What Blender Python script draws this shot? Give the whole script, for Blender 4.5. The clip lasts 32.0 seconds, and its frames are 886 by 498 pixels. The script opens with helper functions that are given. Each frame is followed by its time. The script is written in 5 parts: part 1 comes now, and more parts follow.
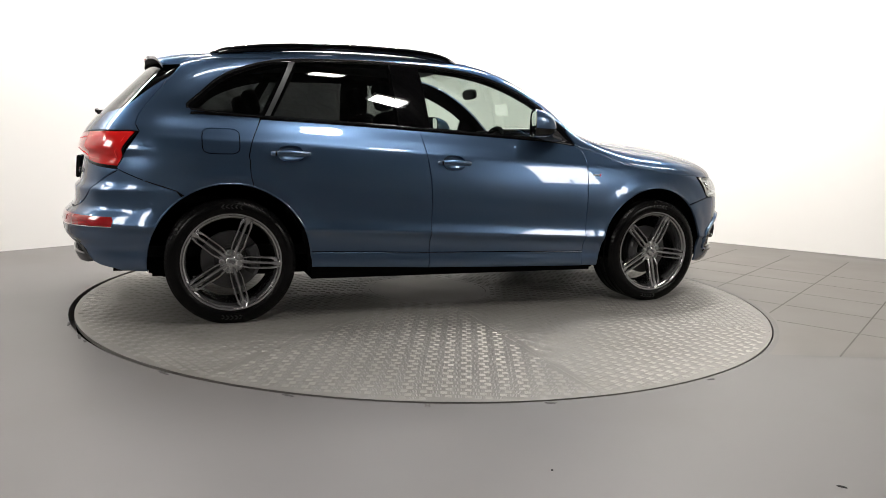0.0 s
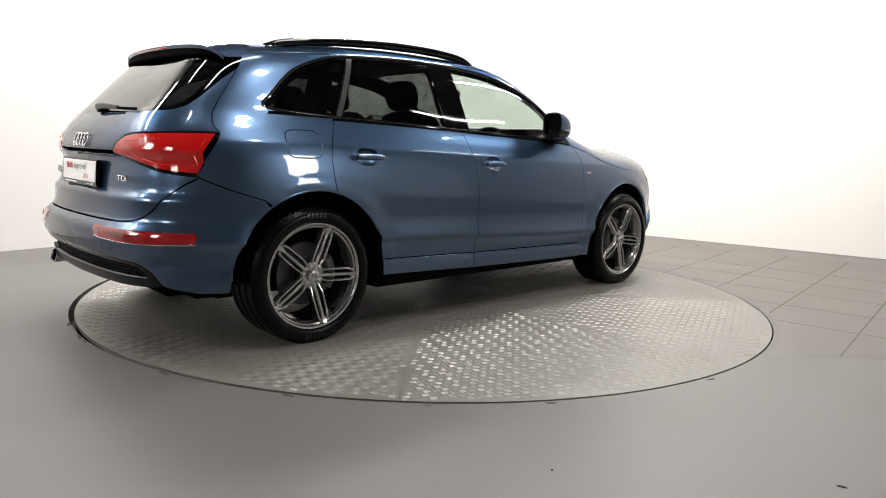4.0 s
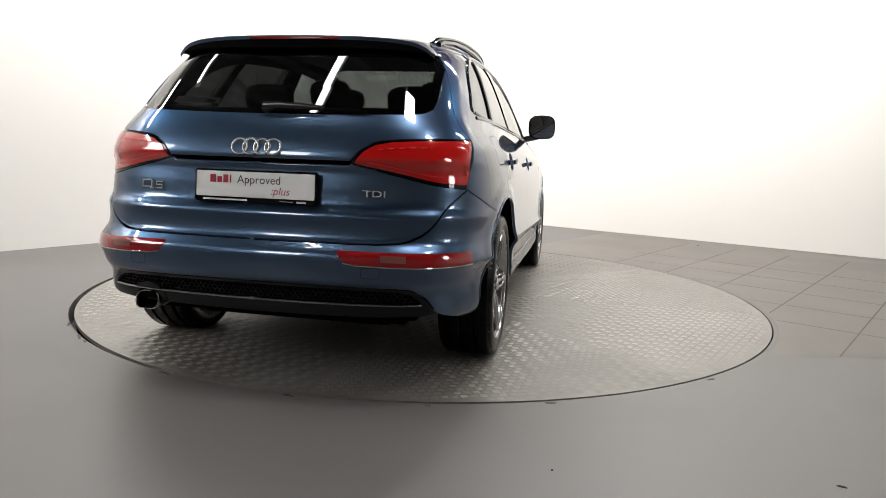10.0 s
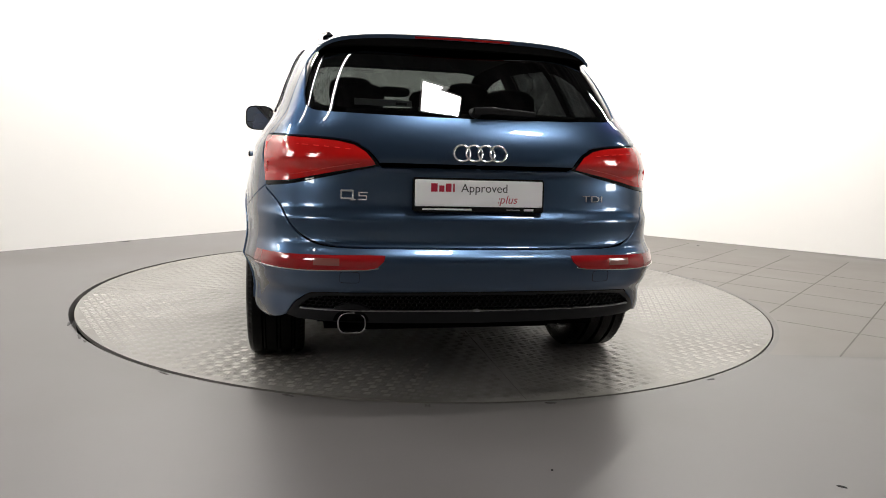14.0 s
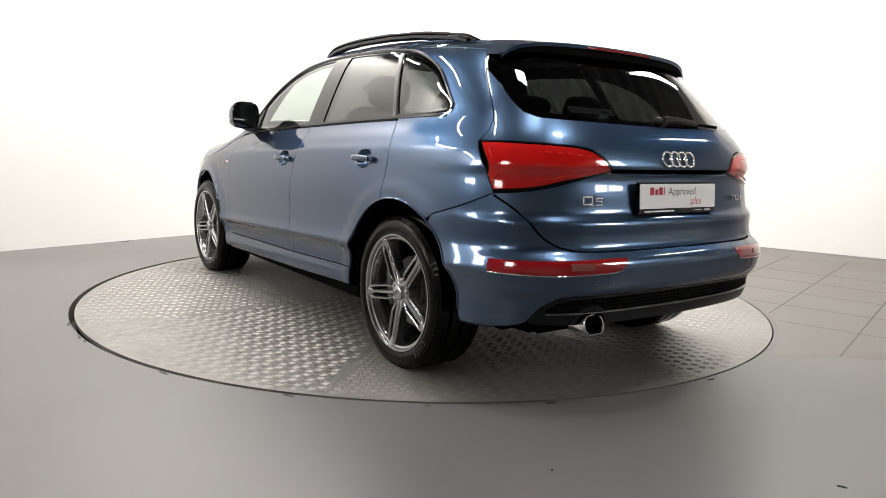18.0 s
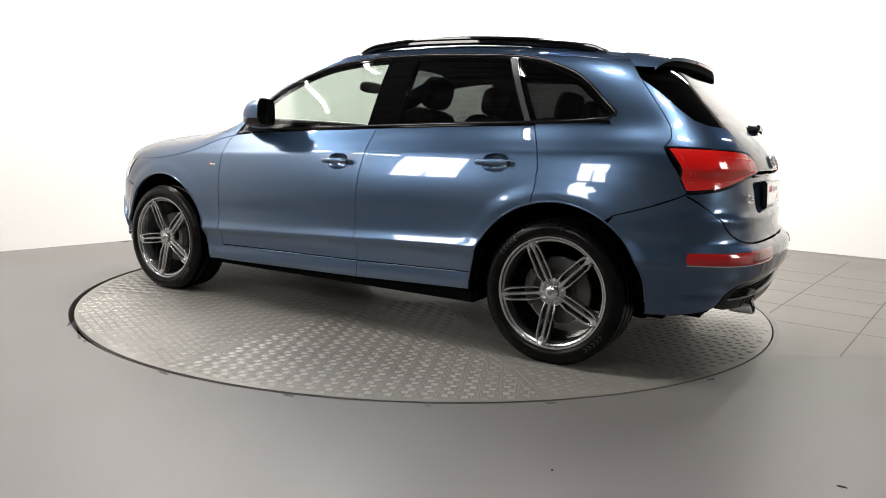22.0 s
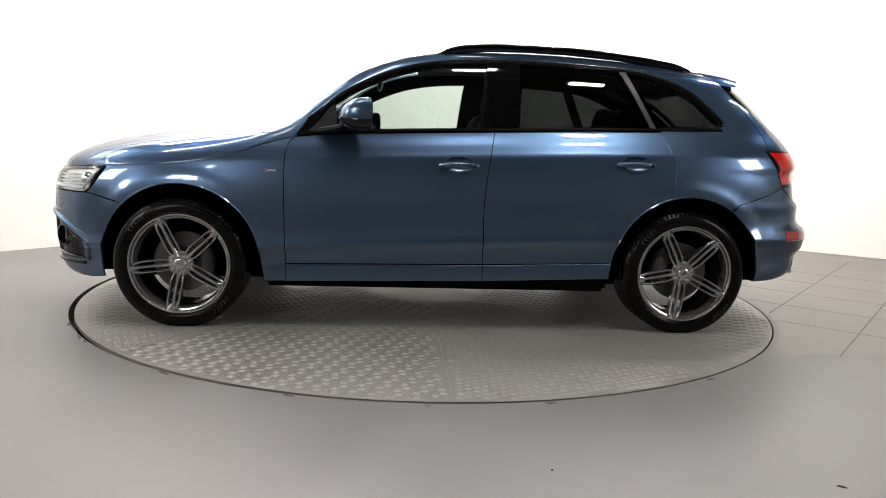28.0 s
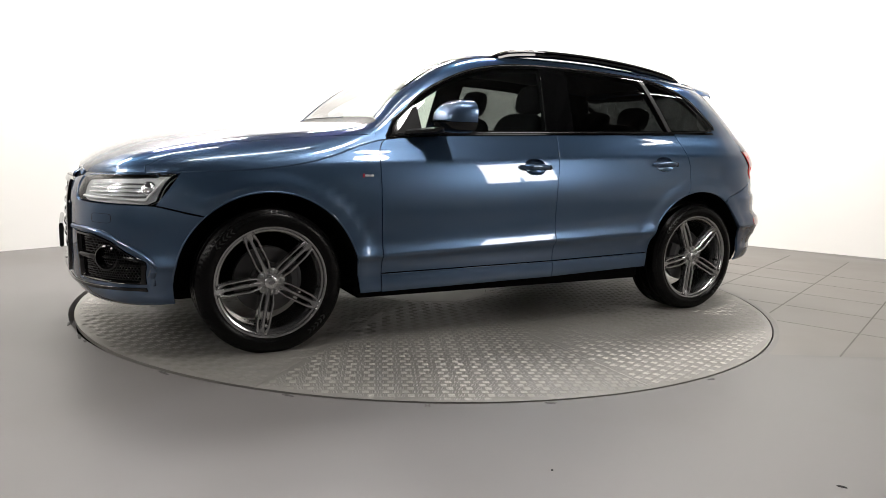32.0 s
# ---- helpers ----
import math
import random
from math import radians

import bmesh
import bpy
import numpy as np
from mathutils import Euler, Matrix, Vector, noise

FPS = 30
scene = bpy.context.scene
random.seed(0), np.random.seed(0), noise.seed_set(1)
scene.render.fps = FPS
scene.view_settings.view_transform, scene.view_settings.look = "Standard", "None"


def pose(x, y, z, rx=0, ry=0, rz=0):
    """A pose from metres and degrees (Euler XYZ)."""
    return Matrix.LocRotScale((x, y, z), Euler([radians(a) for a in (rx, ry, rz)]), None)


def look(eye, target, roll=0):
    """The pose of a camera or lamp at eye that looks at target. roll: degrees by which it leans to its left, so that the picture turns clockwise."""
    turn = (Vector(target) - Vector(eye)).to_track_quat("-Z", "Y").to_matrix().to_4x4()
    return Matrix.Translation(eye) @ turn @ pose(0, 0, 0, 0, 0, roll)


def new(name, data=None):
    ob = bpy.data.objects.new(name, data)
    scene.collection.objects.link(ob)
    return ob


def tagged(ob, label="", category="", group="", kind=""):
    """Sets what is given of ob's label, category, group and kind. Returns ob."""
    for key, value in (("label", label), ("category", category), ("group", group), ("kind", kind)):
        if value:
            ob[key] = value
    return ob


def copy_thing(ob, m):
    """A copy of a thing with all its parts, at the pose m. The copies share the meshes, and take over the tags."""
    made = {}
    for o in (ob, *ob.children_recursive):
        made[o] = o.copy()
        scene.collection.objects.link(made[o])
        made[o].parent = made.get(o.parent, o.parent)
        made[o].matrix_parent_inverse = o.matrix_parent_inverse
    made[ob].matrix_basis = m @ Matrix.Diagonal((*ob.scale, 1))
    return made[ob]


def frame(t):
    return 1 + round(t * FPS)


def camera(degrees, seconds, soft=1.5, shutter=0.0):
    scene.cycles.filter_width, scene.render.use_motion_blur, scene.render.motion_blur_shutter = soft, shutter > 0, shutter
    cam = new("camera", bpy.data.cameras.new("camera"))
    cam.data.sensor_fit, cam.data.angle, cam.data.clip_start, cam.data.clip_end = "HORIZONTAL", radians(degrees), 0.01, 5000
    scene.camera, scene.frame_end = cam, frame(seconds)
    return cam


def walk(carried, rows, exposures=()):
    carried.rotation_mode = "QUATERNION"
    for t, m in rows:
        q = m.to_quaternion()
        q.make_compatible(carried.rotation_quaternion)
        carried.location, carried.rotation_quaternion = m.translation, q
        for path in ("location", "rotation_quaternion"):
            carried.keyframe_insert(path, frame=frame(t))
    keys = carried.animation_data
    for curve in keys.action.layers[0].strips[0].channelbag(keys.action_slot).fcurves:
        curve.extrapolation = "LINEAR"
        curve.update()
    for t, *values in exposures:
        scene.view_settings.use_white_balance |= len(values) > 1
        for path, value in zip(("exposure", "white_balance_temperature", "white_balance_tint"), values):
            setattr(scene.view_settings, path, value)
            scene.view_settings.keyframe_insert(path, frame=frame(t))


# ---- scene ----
cam = camera(64.08, 32.0, soft=0.85)
EYE = Vector((0.0, -5.007, 1.03))
YAW, TILT = radians(-1.16), radians(8.36)
AIM = EYE + Vector((-math.sin(YAW) * math.cos(TILT), math.cos(YAW) * math.cos(TILT), -math.sin(TILT)))
walk(cam, [(0, look(EYE, AIM, 1.87)), (32, look(EYE, AIM, 1.87))], [(t, ev, 6500, 10) for t, ev in ((0, -0.08), (3, -0.02), (6, -0.04), (9, -0.20), (11, -0.26), (13, -0.10), (16, 0.02), (19, 0.10), (24, 0.22), (28, 0.24), (30, 0.24), (32, 0.10))])

# ---- light ----
world = bpy.data.worlds.new("world")
scene.world = world
world.use_nodes = True
world.node_tree.nodes["Background"].inputs[0].default_value = (0.5, 0.5, 0.5, 1)
world.node_tree.nodes["Background"].inputs[1].default_value = 0.005


def area_lamp(name, m, sx, sy, watts, colour=(1, 0.962, 0.92)):
    data = bpy.data.lights.new(name, "AREA")
    data.shape, data.size, data.size_y, data.energy, data.color = "RECTANGLE", sx, sy, watts, colour
    ob = new(name, data)
    ob.matrix_world = m
    return ob


CEIL = 4.4
ALONG = Vector((0.63, 0.777, 0))  # the strips and the west wall run this way
PANELS = [(0.5, -1.95), (1.75, -2.65)]
FLOODS = [((-4.95, -3.5, 2.55), (0, 0, 0.6)), ((5.0, -3.55, 2.45), (0, 0, 0.6)), ((-3.3, -6.0, 2.9), (0, 0, 0.6))]
ACROSS = Vector((0.777, -0.63, 0))
# Middle rows follow reflected strips; rows by the walls are added to brighten them.
STRIPS = [(ALONG * a + ACROSS * p)[:2] for p, a in ((-3.1, -6.0), (-3.1, -3.2), (-3.1, -0.4), (-3.05, 2.2), (-1.8, -1.7), (-1.8, 1.4), (0.05, -1.8), (0.05, 1.4), (0.6, 3.3), (2.25, 3.3), (3.9, 3.35))]
TURN = math.degrees(math.atan2(ALONG.y, ALONG.x)) - 90
for px, py in PANELS:
    area_lamp("panel_lamp", pose(px, py, CEIL - 0.33), 0.42, 0.22, 40)
for eye, aim in FLOODS:
    area_lamp("flood_lamp", look(eye, aim) @ pose(0, 0, -0.05), 0.9, 1.25, 2.5 if eye[0] > 0 else 4 if eye[1] > -5 else 3)
for px, py in STRIPS:
    area_lamp("strip_lamp", pose(px, py, CEIL - 0.42, 0, 0, TURN), 0.07, 1.8, 18 if px > 4.5 else 60 if px > 3.5 else 44 if px < -5 else 96 if py > -0.1 or px < -2.6 else 15)


# ---- materials ----
def material(name, colour, rough=0.5, metal=0.0, coat=0.0, bump=0.0, scale=40.0, vary=0.0, vscale=3.0, spec=0.5, emit=0.0):
    m = bpy.data.materials.new(name)
    m.use_nodes = True
    nt = m.node_tree
    b = nt.nodes["Principled BSDF"]
    b.inputs["Base Color"].default_value = (*colour, 1)
    b.inputs["Roughness"].default_value = rough
    b.inputs["Metallic"].default_value = metal
    b.inputs["Coat Weight"].default_value = coat
    b.inputs["Coat Roughness"].default_value = 0.02
    b.inputs["Specular IOR Level"].default_value = spec
    if emit:
        b.inputs["Emission Color"].default_value = (*colour, 1)
        b.inputs["Emission Strength"].default_value = emit
    if bump or vary:
        co = nt.nodes.new("ShaderNodeTexCoord")
    if vary:
        n = nt.nodes.new("ShaderNodeTexNoise")
        n.inputs["Scale"].default_value, n.inputs["Detail"].default_value = vscale, 6
        nt.links.new(co.outputs["Object"], n.inputs["Vector"])
        mx = nt.nodes.new("ShaderNodeMix")
        mx.data_type = "RGBA"
        mx.inputs[6].default_value = (*[c * (1 - vary) for c in colour], 1)
        mx.inputs[7].default_value = (*[min(1, c * (1 + vary)) for c in colour], 1)
        nt.links.new(n.outputs["Fac"], mx.inputs[0])
        nt.links.new(mx.outputs[2], b.inputs["Base Color"])
        mr = nt.nodes.new("ShaderNodeMapRange")
        mr.inputs[3].default_value, mr.inputs[4].default_value = rough * (1 - vary), min(1, rough * (1 + vary))
        nt.links.new(n.outputs["Fac"], mr.inputs[0])
        nt.links.new(mr.outputs[0], b.inputs["Roughness"])
    if bump:
        n2 = nt.nodes.new("ShaderNodeTexNoise")
        n2.inputs["Scale"].default_value, n2.inputs["Detail"].default_value = scale, 4
        nt.links.new(co.outputs["Object"], n2.inputs["Vector"])
        bp = nt.nodes.new("ShaderNodeBump")
        bp.inputs["Strength"].default_value, bp.inputs["Distance"].default_value = bump, 0.002
        nt.links.new(n2.outputs["Fac"], bp.inputs["Height"])
        nt.links.new(bp.outputs[0], b.inputs["Normal"])
    return m


def glass_material(name, tint, gloss_rough=0.0):
    m = bpy.data.materials.new(name)
    m.use_nodes = True
    nt = m.node_tree
    nt.nodes.remove(nt.nodes["Principled BSDF"])
    out = nt.nodes["Material Output"]
    tr, gl, mx, lw, pw, ma = (nt.nodes.new("ShaderNode" + k) for k in ("BsdfTransparent", "BsdfGlossy", "MixShader", "LayerWeight", "Math", "Math"))
    tr.inputs[0].default_value = (*tint, 1)
    gl.inputs["Roughness"].default_value = gloss_rough
    pw.operation, pw.inputs[1].default_value = "POWER", 4.5
    ma.operation, ma.inputs[1].default_value, ma.inputs[2].default_value = "MULTIPLY_ADD", 0.93, 0.07
    nt.links.new(lw.outputs["Facing"], pw.inputs[0])
    nt.links.new(pw.outputs[0], ma.inputs[0])
    nt.links.new(ma.outputs[0], mx.inputs[0])
    nt.links.new(tr.outputs[0], mx.inputs[1])
    nt.links.new(gl.outputs[0], mx.inputs[2])
    nt.links.new(mx.outputs[0], out.inputs[0])
    return m


PAINT = material("blue_metallic_paint", (0.062, 0.105, 0.180), 0.31, 0.88, 1.0)
PAINT.node_tree.nodes["Principled BSDF"].inputs["Coat IOR"].default_value = 1.6
PAINT.node_tree.nodes["Principled BSDF"].inputs["Specular Tint"].default_value = (0.05, 0.07, 0.10, 1)
BLACK = material("black_gloss_trim", (0.002, 0.002, 0.0025), 0.03, spec=0.4)
PLASTIC = material("black_plastic", (0.006, 0.006, 0.0065), 0.5, bump=0.15, scale=300, spec=0.16)
DARK = material("dark_underbody", (0.004, 0.004, 0.004), 0.9, spec=0.02)
RUBBER = material("tyre_rubber", (0.0025, 0.0025, 0.0025), 0.27, bump=0.06, scale=120, spec=0.13)
ALLOY = material("grey_alloy", (0.38, 0.38, 0.385), 0.22, 0.95)
CHROME = material("chrome", (0.75, 0.76, 0.78), 0.08, 1.0)
STEEL = material("brushed_steel", (0.35, 0.35, 0.35), 0.35, 1.0)
SATIN = material("satin_grey_trim", (0.035, 0.035, 0.037), 0.32, 0.2)
TRIM = material("cabin_black_cloth", (0.008, 0.008, 0.009), 0.9, bump=0.2, scale=200, spec=0.03)
HEADLINER = material("cabin_grey_lining", (0.12, 0.12, 0.12), 0.9)
GLASS = glass_material("clear_window_glass", (0.63, 0.69, 0.655))
PRIVACY = glass_material("dark_privacy_glass", (0.11, 0.117, 0.117))
REDLENS = material("red_lamp_lens", (0.52, 0.008, 0.007), 0.12, 0, 1.0)
WIPER = material("satin_black_metal", (0.02, 0.02, 0.021), 0.22, 0.3)
DEEPRED = material("deep_red_reflector", (0.27, 0.008, 0.010), 0.12, 0, 1.0)
WHITE = material("white_print", (0.8, 0.8, 0.8), 0.4)
WALL = material("white_painted_wall", (0.82, 0.81, 0.78), 0.6, vary=0.02, vscale=0.7, bump=0.05, scale=60)
FLOOR = material("grey_floor_paint", (0.112, 0.106, 0.105), 0.43, vary=0.12, vscale=1.3, bump=0.05, scale=25)
DECK = material("dark_corrugated_roof", (0.028, 0.028, 0.030), 0.6)
PLATE = material("tread_plate_steel", (0.205, 0.197, 0.183), 0.46, 0.4, vary=0.2, vscale=2.5, bump=0.1, scale=90)
SOUTH = material("grey_back_wall", (0.30, 0.30, 0.30), 0.7, vary=0.15, vscale=0.6)
JOINT = material("floor_joint_dirt", (0.066, 0.059, 0.052), 0.6, vary=0.35, vscale=4.0)
SLAB = material("bare_concrete_slab", (0.090, 0.080, 0.070), 0.36, vary=0.22, vscale=1.6, bump=0.08, scale=30)
CHIP = material("chipped_paint", (0.07, 0.068, 0.066), 0.8)
# Bars paler than the plate: part of their glint is put into the colour.
BARPLATE = material("pale_tread_bars", (0.225, 0.217, 0.202), 0.43, 0.4, vary=0.25, vscale=3.0)
GAP = material("dark_gap", (0.01, 0.01, 0.01), 0.9)
LAMP = material("lamp_diffuser", (1, 0.962, 0.92), 0.5, emit=14)


def blotched(m, colour, scale, low, high):
    """Large soft stains of another colour over a material."""
    nt = m.node_tree
    b = nt.nodes["Principled BSDF"]
    old = b.inputs["Base Color"].links[0].from_socket
    co, n, mr, mx = (nt.nodes.new("ShaderNode" + k) for k in ("TexCoord", "TexNoise", "MapRange", "Mix"))
    mx.data_type = "RGBA"
    n.inputs["Scale"].default_value, n.inputs["Detail"].default_value = scale, 5
    mr.inputs[1].default_value, mr.inputs[2].default_value = low, high
    mr.inputs[4].default_value = 0.6
    mx.inputs[7].default_value = (*colour, 1)
    nt.links.new(co.outputs["Object"], n.inputs["Vector"])
    nt.links.new(n.outputs["Fac"], mr.inputs[0])
    nt.links.new(mr.outputs[0], mx.inputs[0])
    nt.links.new(old, mx.inputs[6])
    nt.links.new(mx.outputs[2], b.inputs["Base Color"])


blotched(FLOOR, (0.085, 0.076, 0.066), 0.55, 0.48, 0.68)
blotched(PLATE, (0.135, 0.126, 0.113), 1.6, 0.45, 0.7)
blotched(BARPLATE, (0.27, 0.26, 0.245), 2.2, 0.55, 0.75)


# ---- mesh helpers ----
def link_mesh(name, verts, faces, mat, parent=None, normals=None, smooth=True, label="", at=None):
    me = bpy.data.meshes.new(name)
    me.from_pydata([tuple(v) for v in verts], [], [tuple(f) for f in faces])
    me.materials.append(mat)
    if smooth:
        me.polygons.foreach_set("use_smooth", [True] * len(me.polygons))
    if normals is not None:
        me.normals_split_custom_set_from_vertices([tuple(n) for n in normals])
    me.update()
    ob = new(name, me)
    if parent is not None:
        ob.parent = parent
    if at is not None:
        ob.matrix_basis = at
    if label:
        ob["label"] = label
    return ob


def part(name, bm, mat, parent, label="", smooth=True, angle=40):
    me = bpy.data.meshes.new(name)
    bmesh.ops.recalc_face_normals(bm, faces=bm.faces)
    for f in bm.faces:
        f.smooth = smooth
    if smooth:
        for e in bm.edges:
            if len(e.link_faces) == 2 and e.calc_face_angle(0) > radians(angle):
                e.smooth = False
    bm.to_mesh(me)
    bm.free()
    me.materials.append(mat)
    ob = new(name, me)
    ob.parent = parent
    if label:
        ob["label"] = label
    return ob


def box(bm, x0, x1, y0, y1, z0, z1, bevel=0.0):
    vs = bmesh.ops.create_cube(bm, size=1.0, matrix=Matrix.Translation(((x0 + x1) / 2, (y0 + y1) / 2, (z0 + z1) / 2)) @ Matrix.Diagonal((x1 - x0, y1 - y0, z1 - z0, 1)))["verts"]
    if bevel:
        es = {e for v in vs for e in v.link_edges}
        bmesh.ops.bevel(bm, geom=list(es), offset=bevel, segments=2, affect="EDGES")
    return vs


def pchip(pts):
    """Smooth curve through (x, y) points, with no overshoot."""
    xs, ys = np.array([p[0] for p in pts], float), np.array([p[1] for p in pts], float)
    o = np.argsort(xs)
    xs, ys = xs[o], ys[o]
    h, d = np.diff(xs), np.diff(ys) / np.diff(xs)
    m = np.zeros(len(xs))
    m[0], m[-1] = d[0], d[-1]
    for i in range(1, len(xs) - 1):
        if d[i - 1] * d[i] > 0:
            w1, w2 = 2 * h[i] + h[i - 1], h[i] + 2 * h[i - 1]
            m[i] = (w1 + w2) / (w1 / d[i - 1] + w2 / d[i])

    def f(x):
        x = np.clip(np.asarray(x, float), xs[0], xs[-1])
        i = np.clip(np.searchsorted(xs, x) - 1, 0, len(xs) - 2)
        t = (x - xs[i]) / h[i]
        return (1 + 2 * t) * (1 - t) ** 2 * ys[i] + t * (1 - t) ** 2 * h[i] * m[i] + t * t * (3 - 2 * t) * ys[i + 1] + t * t * (t - 1) * h[i] * m[i + 1]

    return f


def curve(pts, step=0.03, closed=False):
    """Catmull-Rom through 2D or 3D points, evenly resampled."""
    P = [np.array(p, float) for p in pts]
    n = len(P)
    out = []
    for i in range(n if closed else n - 1):
        a, b = P[i], P[(i + 1) % n]
        p0 = P[i - 1] if (closed or i > 0) else 2 * a - b
        p3 = P[(i + 2) % n] if (closed or i + 2 < n) else 2 * b - a
        k = max(1, int(np.linalg.norm(b - a) / step))
        for j in range(k):
            t = j / k
            out.append(0.5 * (2 * a + (b - p0) * t + (2 * p0 - 5 * a + 4 * b - p3) * t * t + (3 * a - p0 - 3 * b + p3) * t ** 3))
    if not closed:
        out.append(P[-1])
    return out


def line(pts, step=0.03):
    out = []
    for a, b in zip(pts[:-1], pts[1:]):
        a, b = np.array(a, float), np.array(b, float)
        k = max(1, int(np.linalg.norm(b - a) / step))
        out += [a + (b - a) * j / k for j in range(k)]
    return out + [np.array(pts[-1], float)]


def arc(cx, cz, r, a0, a1, step=0.03):
    k = max(2, int(abs(radians(a1 - a0)) * r / step))
    return [np.array((cx + r * math.cos(radians(a0 + (a1 - a0) * i / k)), cz + r * math.sin(radians(a0 + (a1 - a0) * i / k)))) for i in range(k + 1)]


# ---- the car's skin: walls up to the belt, and the upper body above it ----
def fair(pts, sigma):
    """The same curve with its corners rounded; sigma is a width or a curve of widths."""
    f = pchip(pts)
    x0, x1 = min(q[0] for q in pts), max(q[0] for q in pts)
    n = int((x1 - x0) / 0.006) + 2
    xs = np.linspace(x0, x1, n)
    wide = np.full(n, sigma) if isinstance(sigma, float) else sigma(xs)
    k = np.linspace(-2.5, 2.5, 41)
    wt = np.exp(-k * k / 2)
    xx = xs[:, None] + wide[:, None] * k[None]
    s0, s1 = (f(x0 + 1e-3) - f(x0)) / 1e-3, (f(x1) - f(x1 - 1e-3)) / 1e-3
    yy = f(xx) + np.minimum(xx - x0, 0) * s0 + np.maximum(xx - x1, 0) * s1
    return pchip(list(zip(xs, (yy * wt).sum(1) / wt.sum())))


RAKE = fair([(0.2, 0.02), (0.29, 0.022), (0.38, 0.028), (0.52, 0.046), (1.0, 0.042), (1.2, 0.040)], 0.08)
WIDE = fair([(0.20, 0.80), (0.25, 0.87), (0.285, 0.912), (0.325, 0.9145), (0.352, 0.912), (0.372, 0.909), (0.41, 0.910), (0.455, 0.921), (0.477, 0.937), (0.490, 0.9465), (0.505, 0.9425), (0.53, 0.9355), (0.56, 0.9305), (0.62, 0.9290), (0.70, 0.9330), (0.78, 0.930), (0.86, 0.9205), (0.93, 0.906), (0.968, 0.895), (0.985, 0.885), (1.03, 0.861), (1.097, 0.820), (1.2, 0.786), (1.28, 0.755), (1.35, 0.7265), (1.45, 0.680), (1.55, 0.624)], pchip([(0.2, 0.01), (0.45, 0.006), (0.5, 0.006), (0.54, 0.012), (0.6, 0.03), (0.88, 0.03), (0.96, 0.008), (1.0, 0.008), (1.06, 0.02), (1.55, 0.03)]))
BACK = fair([(0.20, 2.05), (0.245, 2.17), (0.285, 2.235), (0.34, 2.262), (0.385, 2.268), (0.405, 2.282), (0.425, 2.305), (0.445, 2.313), (0.50, 2.316), (0.535, 2.312), (0.556, 2.285), (0.575, 2.258), (0.64, 2.250), (0.68, 2.252), (0.705, 2.222), (0.79, 2.208), (0.865, 2.197), (0.895, 2.222), (0.94, 2.212), (1.0, 2.184), (1.06, 2.140), (1.097, 2.105), (1.2, 2.008), (1.334, 1.881), (1.42, 1.800), (1.55, 1.70)], pchip([(0.2, 0.012), (0.4, 0.007), (0.46, 0.010), (0.5, 0.014), (0.53, 0.013), (0.7, 0.012), (0.9, 0.012), (0.96, 0.03), (1.1, 0.03), (1.55, 0.03)]))
FRONT = fair([(0.20, 2.10), (0.30, 2.24), (0.38, 2.27), (0.50, 2.28), (0.62, 2.285), (0.75, 2.28), (0.84, 2.265), (0.90, 2.23), (0.95, 2.15), (1.097, 1.9)], 0.02)
NB, NF = 7.0, 5.0
CB, CF = 2 ** (-1 / NB), 2 ** (-1 / NF)
AXLE, WZ, ARCH = 1.404, 0.345, 0.437


ROOF = fair([(-2.3, 1.45), (-1.9, 1.485), (-1.62, 1.509), (-1.4, 1.537), (-1.0, 1.570), (-0.6, 1.588), (-0.2, 1.585)], 0.10)


def wall(s, h):
    """Point of the walls; s runs from -2*CB (middle of the back) to 2*CF (middle of the front), h is the height amidships."""
    s, h = np.asarray(s, float), np.asarray(h, float)
    back = s < 0
    n, c = np.where(back, NB, NF), np.where(back, CB, CF)
    q = np.abs(s)
    side = q <= c
    xi = np.where(side, q, np.maximum(1 - np.maximum(2 * c - q, 0) ** n, 0) ** (1 / n))
    eta = np.where(side, np.maximum(1 - q ** n, 0) ** (1 / n), 2 * c - q)
    y = WIDE(h) * eta
    bow = np.where(back, 0.12, 0.17)
    x = np.where(back, -1, 1) * (xi * np.where(back, BACK(h), FRONT(h)) - bow * y * y * xi ** 4)
    z = h - RAKE(h) * 1.6 * np.tanh(x / 1.6)
    zb = 1.097 - 0.0405 * 1.6 * np.tanh(x / 1.6)
    zeta = np.clip((z - zb) / (ROOF(x) - zb), 0, 0.999)
    y = np.where(back & (h > 1.097), y * (1 - zeta ** 7) ** (1 / 7), y)
    for ax in (-AXLE, AXLE):
        r = np.hypot(x - ax, z - WZ)
        e = np.clip((0.545 - r) / 0.075, 0, 1)
        y = y + 0.008 * e * e * (3 - 2 * e) * np.clip(eta * 3 - 1.5, 0, 1) * np.clip((z - 0.2) / 0.2, 0, 1)
    return np.stack([x, y, z], -1)


def wall_all(xs, zs):
    """(s, h) of the wall at x and z on the flank."""
    xs, zs = np.asarray(xs, float), np.asarray(zs, float)
    s, h = xs / 2.3, zs
    for _ in range(25):
        q = wall(s, h)
        s, h = np.clip(s + (xs - q[..., 0]) / 2.3, -CB * 1.02, CF * 1.02), h + (zs - q[..., 2])
    return np.stack([s, h], -1)


def end_all(ys, zs, front=False):
    """(s, h) of the wall at y and z on the back or the front."""
    ys, h = np.asarray(ys, float), np.asarray(zs, float)
    zs = h
    c, g = (CF, 1) if front else (CB, -1)
    s = g * (2 * c - ys / 0.9)
    for _ in range(25):
        q = wall(s, h)
        s, h = s + g * (q[..., 1] - ys) / 0.9, h + (zs - q[..., 2])
    return np.stack([s, h], -1)


def wall_at(x, z):
    return wall_all(x, z)


